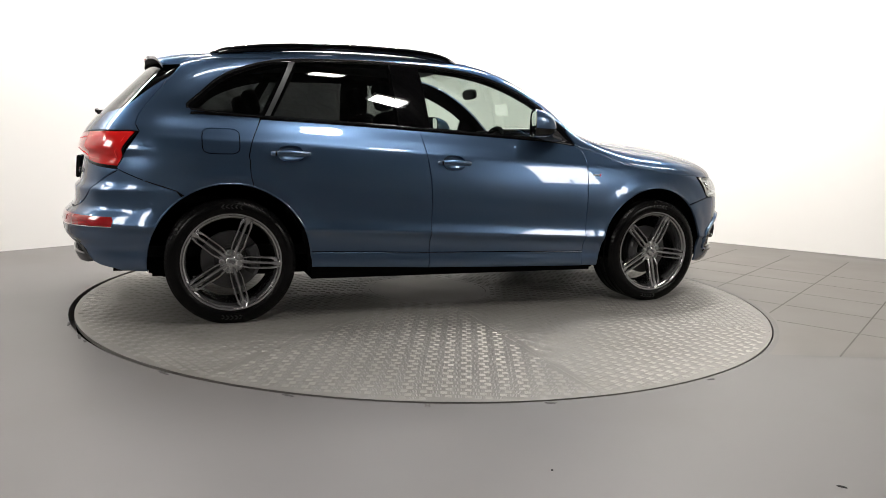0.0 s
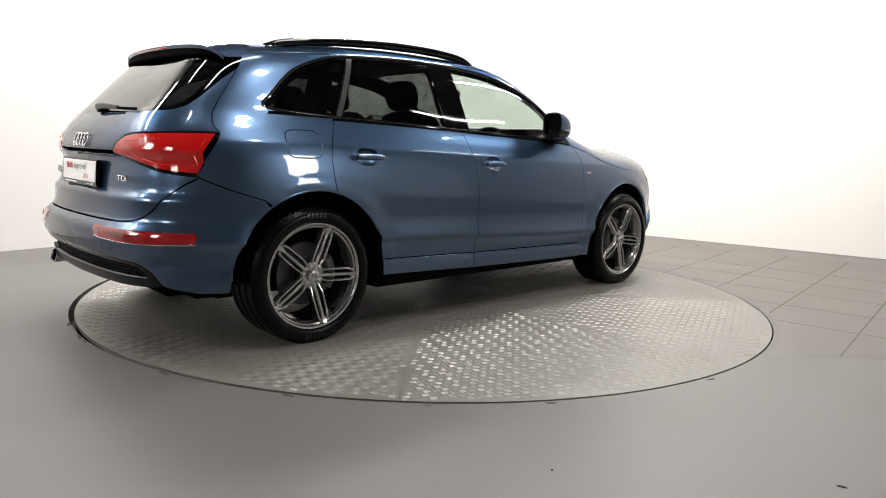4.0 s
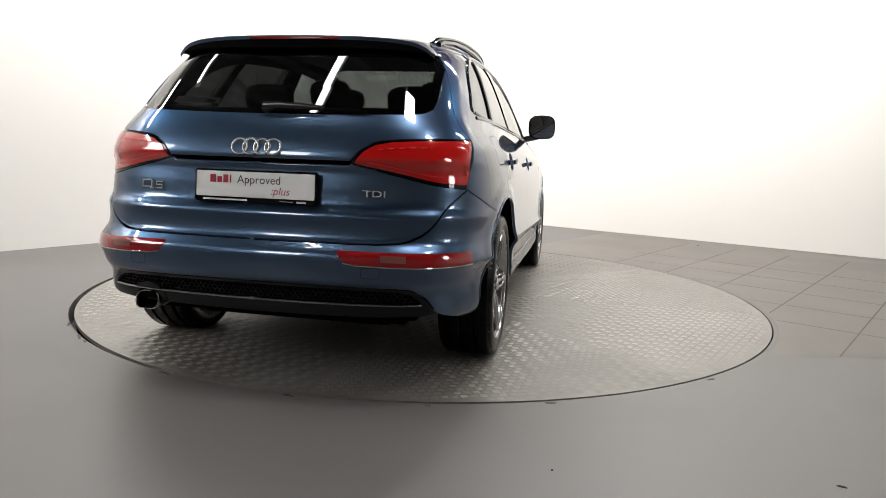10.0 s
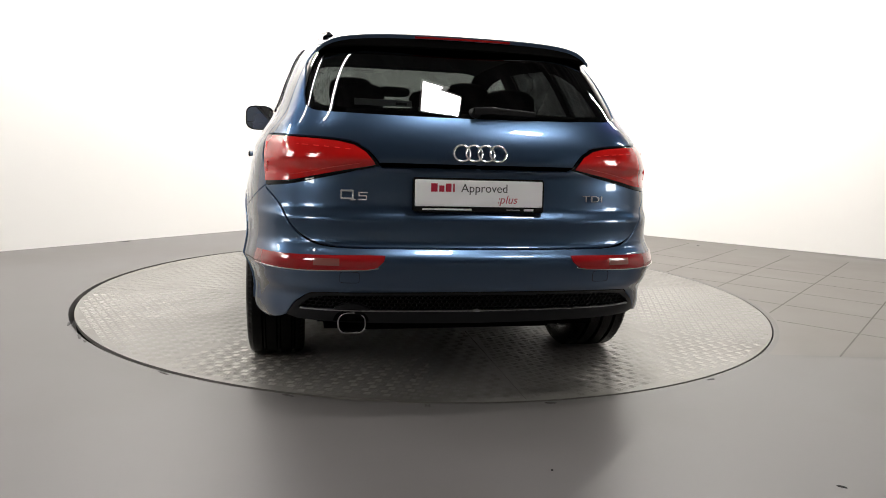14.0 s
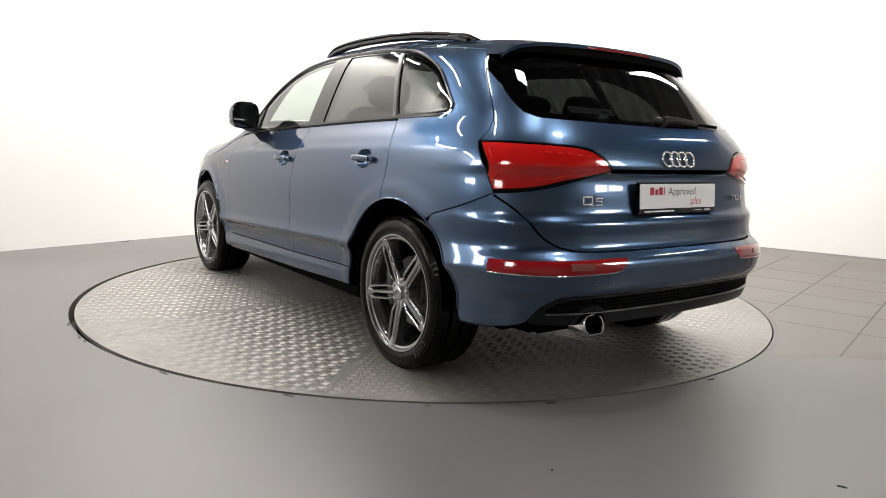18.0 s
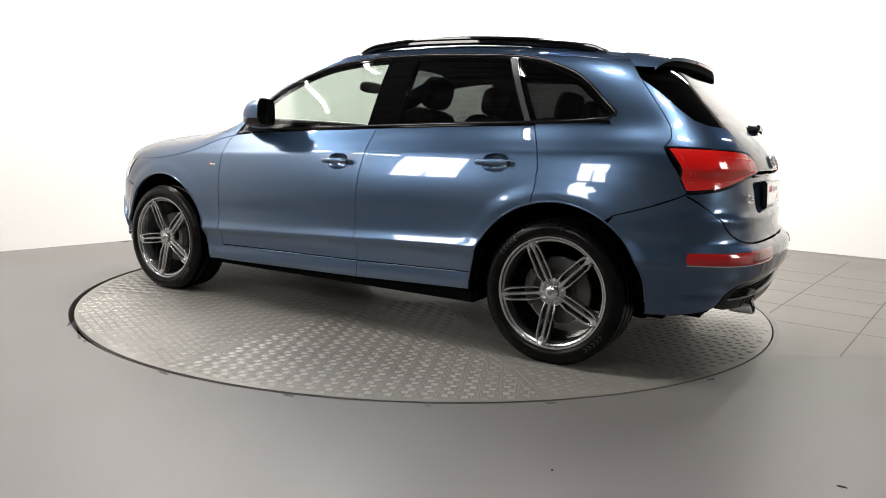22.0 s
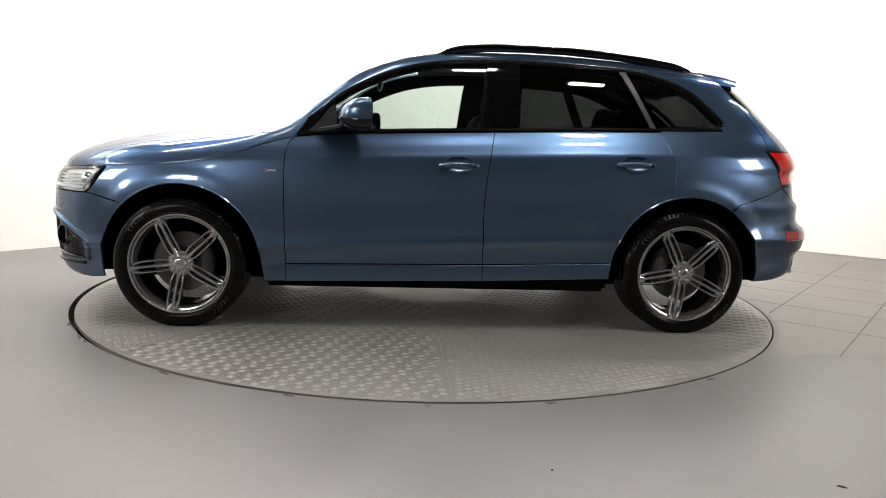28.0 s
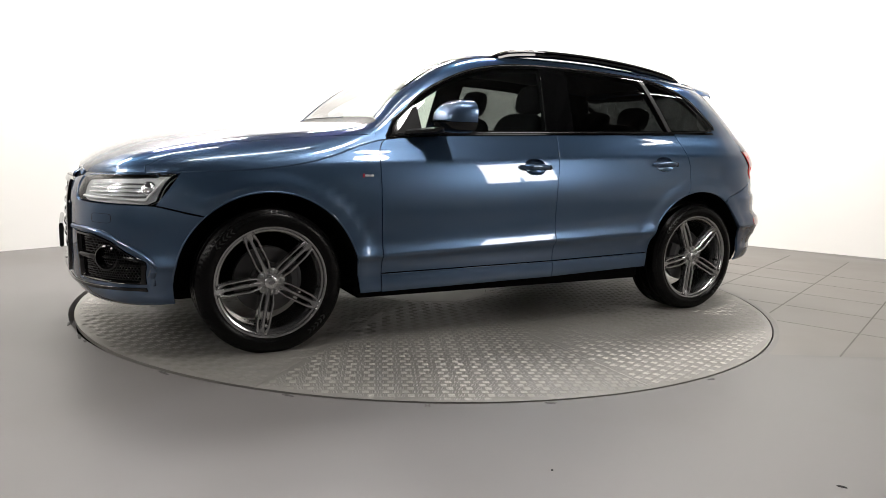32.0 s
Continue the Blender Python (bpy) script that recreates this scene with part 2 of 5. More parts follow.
def wall_end(y, z, front=False):
    return end_all(y, z, front)


HB = fair([(-2.3, 1.097), (0.55, 1.097), (0.85, 1.075), (1.15, 0.98), (1.5, 0.935), (1.8, 0.925), (2.0, 0.915), (2.3, 0.90)], 0.08)
TOP = fair([(-2.3, 1.45), (-1.9, 1.485), (-1.62, 1.509), (-1.4, 1.537), (-1.0, 1.570), (-0.6, 1.588), (-0.2, 1.585), (0.06, 1.574), (0.26, 1.533), (0.42, 1.468), (0.58, 1.370), (0.70, 1.274), (0.82, 1.166), (0.87, 1.144), (0.96, 1.140), (1.29, 1.121), (1.62, 1.080), (1.92, 1.019), (2.05, 0.972), (2.15, 0.920), (2.20, 0.872), (2.23, 0.845)], pchip([(-2.3, 0.10), (-0.5, 0.10), (0.3, 0.06), (0.7, 0.03), (0.8, 0.012), (0.9, 0.012), (1.0, 0.04), (2.0, 0.05), (2.23, 0.02)]))
TUMBLE = fair([(-2.1, 0.35), (-1.6, 0.42), (0.5, 0.42), (0.9, 0.6), (1.3, 0.5), (2.2, 0.3)], 0.08)
MEXP = fair([(-2.1, 6), (-1.6, 8), (0.3, 9), (0.7, 8), (0.95, 3.2), (1.3, 2.5), (2.2, 2.6)], 0.06)
_xs = np.linspace(-2.06, 2.215, 160)
_sh = []
for _x in _xs:
    _h = float(HB(_x))
    lo, hi = -2 * CB, 2 * CF
    for _ in range(40):
        mid = (lo + hi) / 2
        if wall(mid, _h)[0] < _x:
            lo = mid
        else:
            hi = mid
    _sh.append(wall(mid, _h))
_sh = np.array(_sh)


_by = fair(list(zip(_xs, _sh[:, 1])), 0.02)
_bz = fair(list(zip(_xs, _sh[:, 2])), 0.02)


def belt_y(x):
    return _by(x)


def belt_z(x):
    return _bz(x)


def upper(x, u):
    """Point of the upper body; u is 0 at the belt, about 0.9 at the cant rail and about 1.8 on the middle line."""
    x, u = np.asarray(x, float), np.asarray(u, float)
    m = MEXP(x)
    c = 2 ** (-1 / m)
    side = u <= c
    eta = np.where(side, np.maximum(1 - np.clip(u, 0, 1) ** m, 0) ** (1 / m), 2 * c - u)
    zeta = np.where(side, u, np.maximum(1 - np.abs(eta) ** m, 0) ** (1 / m))
    zb = belt_z(x)
    z = zb + zeta * np.maximum(TOP(x) - zb, 0.002)
    h = z + 0.0405 * 1.6 * np.tanh(x / 1.6)
    w, a = WIDE(h), BACK(h)
    xi = np.abs(x) / a
    for _ in range(8):
        ex = np.maximum(1 - np.clip(xi, 0, 0.999) ** NB, 0) ** (1 / NB)
        xi = (np.abs(x) + 0.12 * (w * ex) ** 2 * xi ** 4) / a
    bow = np.clip((0.6 - x) / 0.5, 0, 1)
    k = np.clip((-0.2 - x) / 0.8, 0, 1)
    k = k * k * (3 - 2 * k)
    y = (k * w * ex + (1 - k) * (belt_y(x) - TUMBLE(x) * (z - zb) + bow * 0.026 * np.clip((z - zb) / 0.45, 0, 1) * (1 - np.clip((z - zb) / 0.45, 0, 1)))) * eta
    return np.stack([x + 0 * u, y, z], -1)


def upper_at(x, z):
    zb = float(belt_z(x))
    return np.array([x, (z - zb) / max(float(TOP(x)) - zb, 0.01)])


def upper_top(x, y):
    m = float(MEXP(x))
    c = 2 ** (-1 / m)
    u = 2 * c - y / 0.65
    for _ in range(25):
        u = u + (float(upper(x, u)[1]) - y) / 0.65
    return np.array([x, float(u)])


def skin(name, dom, loop, mat, parent, holes=(), res=(0.05, 0.05), lip=0.012, gap=0.0028, push=0.0, mirror=False, label="", both=False, side=1):
    """One panel of the skin: the region inside loop on the surface dom, with its edges turned in."""
    from mathutils.geometry import delaunay_2d_cdt
    pts, edges = [], []

    def dense(ring):
        done = []
        for a, b in zip(ring, list(ring[1:]) + [ring[0]]):
            a, b = np.array(a, float), np.array(b, float)
            k = max(1, int(np.ceil(np.max(np.abs(b - a) / np.array(res)))))
            done += [a + (b - a) * i / k for i in range(k)]
        return done

    loop, holes = dense(loop), [dense(h) for h in holes]
    for ring in [loop, *holes]:
        clean = [np.array(ring[0], float)]
        for p in ring[1:]:
            if np.linalg.norm((np.array(p) - clean[-1]) / res) > 0.02:
                clean.append(np.array(p, float))
        if np.linalg.norm((clean[0] - clean[-1]) / res) < 0.02:
            clean.pop()
        b = len(pts)
        pts += clean
        edges += [(b + i, b + (i + 1) % len(clean)) for i in range(len(clean))]
    arr = np.array(pts)
    lo, hi = arr.min(0), arr.max(0)
    gx, gy = np.meshgrid(np.arange(lo[0] + res[0] / 2, hi[0], res[0]), np.arange(lo[1] + res[1] / 2, hi[1], res[1]))
    grid = np.stack([gx.ravel(), gy.ravel()], -1)
    d = np.min(np.linalg.norm((grid[:, None] - arr[None]) / np.array(res), axis=2), axis=1) if len(grid) else np.zeros(0)
    allp = [Vector(p) for p in pts] + [Vector(p) for p in grid[d > 0.45]]
    out = delaunay_2d_cdt(allp, edges, [], 2, 1e-7)
    v2, f2 = np.array([tuple(v) for v in out[0]]), [f for f in out[2]]

    def inside(q, ring):
        hit = np.zeros(len(q), bool)
        r = np.array(ring)
        for a, b in zip(r, np.roll(r, -1, 0)):
            c1 = (a[1] > q[:, 1]) != (b[1] > q[:, 1])
            with np.errstate(divide="ignore", invalid="ignore"):
                xi = (b[0] - a[0]) * (q[:, 1] - a[1]) / (b[1] - a[1]) + a[0]
            hit ^= c1 & (q[:, 0] < xi)
        return hit

    tris = []
    for f in f2:
        for k in range(1, len(f) - 1):
            tris.append((f[0], f[k], f[k + 1]))
    tris = np.array(tris)
    mid = v2[tris].mean(1)
    ok = inside(mid, loop)
    for h in holes:
        ok &= ~inside(mid, h)
    tris = tris[ok]
    eps = 1e-4
    P = dom(v2[:, 0], v2[:, 1])
    N = np.cross(dom(v2[:, 0] + eps, v2[:, 1]) - dom(v2[:, 0] - eps, v2[:, 1]), dom(v2[:, 0], v2[:, 1] + eps) - dom(v2[:, 0], v2[:, 1] - eps))
    ln = np.linalg.norm(N, axis=1)
    N = N / np.maximum(ln, 1e-12)[:, None]
    cen = np.array((-0.1, 0.0, 0.62))
    flip = np.sum(N * (P - cen), 1) < 0
    N[flip] *= -1
    fn = np.cross(P[tris[:, 1]] - P[tris[:, 0]], P[tris[:, 2]] - P[tris[:, 0]])
    bad = np.sum(fn * N[tris].sum(1), 1) < 0
    tris[bad] = tris[bad][:, ::-1]
    P = P + N * push
    # border
    cnt = {}
    for t in tris:
        for a, b in ((t[0], t[1]), (t[1], t[2]), (t[2], t[0])):
            cnt[(a, b)] = 1
    border = [(a, b) for (a, b) in cnt if (b, a) not in cnt]
    shift = np.zeros_like(P)
    for a, b in border:
        t = P[b] - P[a]
        inn = np.cross((N[a] + N[b]) / 2, t)
        inn = inn / max(np.linalg.norm(inn), 1e-9)
        shift[a] += inn
        shift[b] += inn
    ls = np.linalg.norm(shift, axis=1)
    mv = ls > 1e-6
    shift[mv] /= ls[mv][:, None]
    if both:
        on_axis = np.abs(P[:, 1]) < 1e-3
        shift[on_axis] = 0
    P = P + shift * gap
    verts, norms, faces = list(P), list(N), [tuple(t) for t in tris]
    low = {}
    top2 = {}
    for a, b in border:
        if both and abs(P[a][1]) < 1e-3 and abs(P[b][1]) < 1e-3:
            continue
        for k in (a, b):
            if k not in low:
                outw = -shift[k]
                top2[k] = len(verts)
                verts.append(P[k])
                norms.append((N[k] + outw) / max(np.linalg.norm(N[k] + outw), 1e-6))
                low[k] = len(verts)
                verts.append(P[k] - N[k] * lip)
                norms.append(outw if np.linalg.norm(outw) > 0.5 else N[k])
        faces.append((top2[b], top2[a], low[a], low[b]))
    verts, norms = np.array(verts), np.array(norms)
    obs = []
    if both:
        n0 = len(verts)
        F = np.array((1, -1, 1))
        verts2, norms2 = np.vstack([verts, verts * F]), np.vstack([norms, norms * F])
        faces2 = faces + [tuple(n0 + i for i in reversed(f)) for f in faces]
        return [link_mesh(name, verts2, faces2, mat, parent, norms2, label=label, at=OFF)]
    if side > 0:
        obs.append(link_mesh(name, verts, faces, mat, parent, norms, label=label, at=OFF))
    if mirror or side < 0:
        F = np.array((1, -1, 1))
        obs.append(link_mesh(name, verts * F, [tuple(reversed(f)) for f in faces], mat, parent, norms * F, label=label, at=OFF))
    return obs


OFF = pose(0.004, 0.228, 0.0)


def lettering(name, text, size, m, mat, parent, depth=0.0, shear=0.0, align="LEFT"):
    cu = bpy.data.curves.new(name, "FONT")
    cu.body, cu.size, cu.extrude, cu.shear, cu.align_x = text, size, depth, shear, align
    tmp = bpy.data.objects.new(name, cu)
    me = bpy.data.meshes.new_from_object(tmp)
    bpy.data.objects.remove(tmp)
    bpy.data.curves.remove(cu)
    me.transform(m)
    me.materials.clear()
    me.materials.append(mat)
    ob = new(name, me)
    ob.parent = parent
    return ob


# ---- the room ----
def slab(name, x0, x1, y0, y1, z0, z1, mat, label="", m=None):
    bm = bmesh.new()
    box(bm, x0, x1, y0, y1, z0, z1)
    ob = part(name, bm, mat, None, label, smooth=False)
    if m is not None:
        ob.matrix_basis = m
    return tagged(ob, kind="structure")


DISC = 2.264
PIT, PITX = DISC + 0.017, -0.012


def ring_floor():
    """Floor with a round pit for the turntable."""
    n = 160
    vs, fs = [], []
    radii = [PIT, 3.2, 5, 9, 14]
    for r in radii:
        for i in range(n):
            a = 2 * math.pi * i / n
            vs.append((r * math.cos(a) + (PITX if r == PIT else 0), r * math.sin(a), 0))
    for k in range(len(radii) - 1):
        for i in range(n):
            fs.append((k * n + i, (k + 1) * n + i, (k + 1) * n + (i + 1) % n, k * n + (i + 1) % n))
    b = len(vs)
    for i in range(n):
        a = 2 * math.pi * i / n
        vs.append((PIT * math.cos(a) + PITX, PIT * math.sin(a), -0.12))
    for i in range(n):
        fs.append((i, (i + 1) % n, b + (i + 1) % n, b + i))
    fs.append(tuple(b + i for i in reversed(range(n))))
    return tagged(link_mesh("floor", vs, fs, FLOOR, smooth=False), "grey painted concrete floor with a round turntable pit", kind="structure")


floor = ring_floor()


def walls():
    # plan of the white walls: two long faces that meet in a rounded corner behind the turntable
    A, C, B = Vector((-9.5, -6.0)), Vector((0.0, 5.55)), Vector((9.5, -1.1))
    d1, d2 = (A - C).normalized(), (B - C).normalized()
    r = 1.2
    pts = [A]
    for i in range(13):
        t = i / 12
        p = (C + d1 * r) * (1 - t) ** 2 + C * 2 * t * (1 - t) + (C + d2 * r) * t * t
        pts.append(p)
    pts.append(B)
    vs, fs = [], []
    for p in pts:
        nrm = Vector((p.x, p.y - 1)).normalized() * 0.15
        vs += [(p.x, p.y, 0), (p.x, p.y, CEIL + 0.2), (p.x + nrm.x, p.y + nrm.y, CEIL + 0.2), (p.x + nrm.x, p.y + nrm.y, 0)]
    for i in range(len(pts) - 1):
        for k in range(4):
            fs.append((4 * i + k, 4 * i + (k + 1) % 4, 4 * i + 4 + (k + 1) % 4, 4 * i + 4 + k))
    ob = link_mesh("wall_north", vs, fs, WALL, smooth=False)
    tagged(ob, "white painted studio wall with a rounded corner", kind="structure")


walls()
slab("wall_south", -12, 12, -10.2, -10, 0, CEIL + 0.2, SOUTH, "plain grey wall behind the turntable area")
slab("wall_east", 9.5, 9.7, -10, -1.0, 0, CEIL + 0.2, WALL, "white painted side wall")
slab("wall_west", -9.7, -9.5, -10, -5.5, 0, CEIL + 0.2, WALL, "white painted side wall")


def roof_deck():
    vs, fs = [], []
    n = 280
    for i in range(n + 1):
        t = -14 + 28 * i / n
        z = CEIL + (0.05 if (i % 4) < 2 else 0.0)
        for w in (-16, 16):
            p = ALONG * t + Vector((0.777, -0.63, 0)) * w
            vs.append((p.x, p.y - 2, z))
    fs = [(2 * i, 2 * i + 1, 2 * i + 3, 2 * i + 2) for i in range(n)]
    return tagged(link_mesh("ceiling", vs, fs, DECK, smooth=False), "dark corrugated metal roof deck", kind="structure")


roof_deck()


def ceiling_panel_light(x, y):
    ob = tagged(new("ceiling_panel_light"), "white LED panel light hung below the roof", "ceiling light", "panel lights")
    bm = bmesh.new()
    box(bm, -0.23, 0.23, -0.13, 0.13, -0.03, 0.02, 0.006)
    part("frame", bm, WHITE, ob)
    bm = bmesh.new()
    box(bm, -0.21, 0.21, -0.11, 0.11, -0.036, -0.031)
    part("diffuser", bm, LAMP, ob)
    for sx in (-0.18, 0.18):
        bm = bmesh.new()
        box(bm, sx - 0.004, sx + 0.004, -0.004, 0.004, 0.015, 0.28)
        part("hanger", bm, STEEL, ob)
    ob.matrix_basis = pose(x, y, CEIL - 0.28)
    return ob


def ceiling_strip_light(x, y):
    ob = tagged(new("ceiling_strip_light"), "unseen long white LED strip light hung below the roof", "ceiling light", "strip lights")
    bm = bmesh.new()
    box(bm, -0.05, 0.05, -0.93, 0.93, -0.02, 0.05, 0.006)
    part("housing", bm, WHITE, ob)
    bm = bmesh.new()
    box(bm, -0.04, 0.04, -0.90, 0.90, -0.03, -0.021)
    part("diffuser", bm, LAMP, ob)
    for sy in (-0.6, 0.6):
        bm = bmesh.new()
        box(bm, -0.004, 0.004, sy - 0.004, sy + 0.004, 0.045, 0.38)
        part("hanger", bm, STEEL, ob)
    ob.matrix_basis = pose(x, y, CEIL - 0.38, 0, 0, TURN)
    return ob


def flood_light(eye, aim):
    """Lamp head on a tall stand."""
    ob = tagged(new("studio_light"), "rectangular white studio light on a black stand", "studio light", "studio lights")
    m = Matrix.Translation((0, 0, eye[2])) @ (look(eye, aim).to_3x3().to_4x4())
    bm = bmesh.new()
    box(bm, -0.49, 0.49, -0.66, 0.66, -0.02, 0.06, 0.01)
    bmesh.ops.transform(bm, verts=bm.verts, matrix=m)
    part("lamp_head", bm, PLASTIC, ob)
    bm = bmesh.new()
    box(bm, -0.46, 0.46, -0.63, 0.63, -0.028, -0.021)
    bmesh.ops.transform(bm, verts=bm.verts, matrix=m)
    part("diffuser", bm, LAMP, ob)
    back = m @ Vector((0, 0, 0.09))
    bm = bmesh.new()
    box(bm, back.x - 0.02, back.x + 0.02, back.y - 0.02, back.y + 0.02, 0.02, eye[2])
    part("pole", bm, PLASTIC, ob)
    for k in range(3):
        bm = bmesh.new()
        box(bm, 0, 0.55, -0.015, 0.015, 0.0, 0.03)
        bmesh.ops.transform(bm, verts=bm.verts, matrix=Matrix.Translation((back.x, back.y, 0)) @ Matrix.Rotation(2.1 * k, 4, "Z"))
        part("foot", bm, PLASTIC, ob)
    ob.matrix_basis = pose(eye[0], eye[1], 0)
    return ob


for px, py in PANELS:
    ceiling_panel_light(px, py)
for px, py in STRIPS:
    ceiling_strip_light(px, py)
for eye, aim in FLOODS:
    flood_light(eye, aim)

# ---- the turntable ----
turntable = tagged(new("turntable"), "round steel tread-plate car turntable set flush in the floor", "turntable")


def sector_plates():
    n = 8
    for k in range(n):
        a0, a1 = math.pi / 2 + 2 * math.pi * k / n, math.pi / 2 + 2 * math.pi * (k + 1) / n
        m = 22
        vs, fs = [], []
        for z in (0.0, -0.02):
            for r_, sh in ((0.42, 0.0008 / 0.42), (DISC - 0.003, 0.0008 / DISC)):
                for i in range(m + 1):
                    a = a0 + sh + (a1 - a0 - 2 * sh) * i / m
                    vs.append((r_ * math.cos(a), r_ * math.sin(a), z))
        w = m + 1
        for i in range(m):
            fs.append((i, w + i, w + i + 1, i + 1))
            fs.append((w + i, 3 * w + i, 3 * w + i + 1, w + i + 1))
            fs.append((i + 1, 2 * w + i + 1, 2 * w + i, i))
        fs.append((0, 2 * w, 3 * w, w))
        fs.append((m, w + m, 3 * w + m, 2 * w + m))
        link_mesh("tread_plate", vs, fs, PLATE, turntable, smooth=False)
    bm = bmesh.new()
    bmesh.ops.create_cone(bm, cap_ends=True, segments=64, radius1=0.418, radius2=0.418, depth=0.02, matrix=Matrix.Translation((0, 0, -0.01)))
    part("centre_plate", bm, PLATE, turntable, smooth=False)
    bm = bmesh.new()
    bmesh.ops.create_cone(bm, cap_ends=True, segments=128, radius1=DISC - 0.01, radius2=DISC - 0.01, depth=0.05, matrix=Matrix.Translation((0, 0, -0.046)))
    part("carrier", bm, DARK, turntable, smooth=False)


def tread():
    """Raised bars of the tread plate, in groups of five laid crosswise by turns."""
    cell = 0.042
    bars = []
    for k in range(8):
        mid = math.pi / 2 + 2 * math.pi * (k + 0.5) / 8
        c, s_ = math.cos(mid), math.sin(mid)
        for i in range(9, 55):
            for j in range(-26, 27):
                x, y = i * cell, (j + 0.5 * (i % 2)) * cell
                r_, an = math.hypot(x, y), math.atan2(y, x)
                if r_ > DISC - 0.035 or r_ < 0.45 or abs(an) > math.pi / 8 - 0.02 / r_:
                    continue
                cross = (i + j) % 2
                for b in range(5):
                    o = (b - 2) * 0.0061
                    ln = 0.0155
                    px, py = (x + o, y) if cross else (x, y + o)
                    ax, ay = (0, 1) if cross else (1, 0)
                    bars.append((c * px - s_ * py, s_ * px + c * py, c * ax - s_ * ay, s_ * ax + c * ay, ln))
    q = np.array(bars)
    ctr, d, ln = q[:, :2], q[:, 2:4], q[:, 4:5]
    nrm = np.stack([-d[:, 1], d[:, 0]], -1)
    hw = 0.0021
    zb, zt = np.full((len(q), 1), 0.0001), np.full((len(q), 1), 0.0010)
    pts = [np.hstack([ctr - d * ln - nrm * hw, zb]), np.hstack([ctr + d * ln - nrm * hw, zb]), np.hstack([ctr + d * ln + nrm * hw, zb]), np.hstack([ctr - d * ln + nrm * hw, zb]), np.hstack([ctr - d * ln * 0.8, zt]), np.hstack([ctr + d * ln * 0.8, zt])]
    V = np.stack(pts, 1).reshape(-1, 3)
    fs = []
    for b in range(0, len(V), 6):
        fs += [(b, b + 1, b + 5, b + 4), (b + 2, b + 3, b + 4, b + 5), (b + 1, b + 2, b + 5), (b + 3, b, b + 4)]
    ob = link_mesh("tread_relief", V, fs, BARPLATE, turntable, smooth=False)
    ob["kind"] = "stuff"


sector_plates()
tread()


# ---- marks on the floor ----
SLAB_END = lambda p: p.x * 0.63 + p.y * 0.777 < 4.6 - 0.06 * (p.x * 0.777 - p.y * 0.63)


def floor_marks():
    ax, pr = ALONG, Vector((0.777, -0.63, 0))

    def joint(p, q):
        d = (q - p)
        bm = bmesh.new()
        box(bm, 0, d.length, -0.0045, 0.0045, -0.004, 0.0014)
        bmesh.ops.transform(bm, verts=bm.verts, matrix=Matrix.Translation(p) @ Matrix.Rotation(math.atan2(d.y, d.x), 4, "Z"))
        tagged(part("floor_joint", bm, JOINT, None, "dark narrow joint between floor slabs", smooth=False), kind="structure")

    for k in range(9):
        o = 0.42 + 0.545 * k
        # from the turntable's edge, or the front of the slabs, to the wall
        t0 = math.sqrt(max(0.0, (DISC + 0.05) ** 2 - o * o)) if o < DISC else (-1.45 + 0.63 * o) / 0.777
        t1 = 4.25 - 0.06 * o
        if t1 > t0 + 0.2:
            joint(ax * t0 + pr * o, ax * t1 + pr * o)
    for k in range(5):
        t = 0.87 + 0.545 * 1.0 * k
        o0 = math.sqrt(max(0.0, (DISC + 0.05) ** 2 - t * t)) if t < DISC else 0.3
        joint(ax * t + pr * o0, ax * t + pr * min(5.2, (t * 0.777 + 1.45) / 0.63))

    # bare concrete slabs between the turntable and the wall, in a square grid
    side_ = 0.545
    for i in range(-1, 10):
        for j in range(-4, 9):
            o0, t0 = 0.42 + side_ * (i - 1), 0.87 + side_ * j
            n = 14
            grid, keep = [], []
            for a in range(n + 1):
                for b in range(n + 1):
                    p = pr * (o0 + side_ * a / n) + ax * (t0 + side_ * b / n)
                    rad = math.hypot(p.x - PITX, p.y)
                    inside = rad < PIT + 0.03 or p.y < -1.45
                    if rad < PIT + 0.03:
                        p = Vector((PITX + (p.x - PITX) / max(rad, 0.01) * (PIT + 0.03), p.y / max(rad, 0.01) * (PIT + 0.03), 0))
                    p.y = max(p.y, -1.45)
                    grid.append((p.x, p.y, 0.0007))
                    keep.append(not inside and SLAB_END(p))
            fs = []
            for a in range(n):
                for b in range(n):
                    q = (a * (n + 1) + b, (a + 1) * (n + 1) + b, (a + 1) * (n + 1) + b + 1, a * (n + 1) + b + 1)
                    if any(keep[k] for k in q):
                        fs.append(q)
            if fs:
                link_mesh("floor_slab", grid, fs, SLAB, floor, smooth=False)

    def speck(x, y, sx, sy, rz, mat=None):
        bm = bmesh.new()
        bmesh.ops.create_icosphere(bm, subdivisions=2, radius=1.0)
        for v in bm.verts:
            v.co *= 1 + 0.35 * noise.noise(v.co * 2.1 + Vector((x, y, 0)))
        bmesh.ops.transform(bm, verts=bm.verts, matrix=pose(x, y, 0.0, 0, 0, rz) @ Matrix.Diagonal((sx, sy, 0.004, 1)))
        tagged(part("debris", bm, mat or GAP, None), "small dark speck of dirt on the floor", "debris", "specks on the floor")

    speck(1.33, -2.92, 0.016, 0.006, -35)
    speck(3.035, 2.845, 0.018, 0.012, 10)
    speck(-2.951, 1.88, 0.05, 0.016, 50)
    speck(0.42, -2.85, 0.004, 0.004, 0)
    for a, ln in ((212, 0.05), (219.5, 0.06), (222, 0.03), (240, 0.04), (256, 0.03), (283, 0.03), (305, 0.025)):
        a = radians(a)
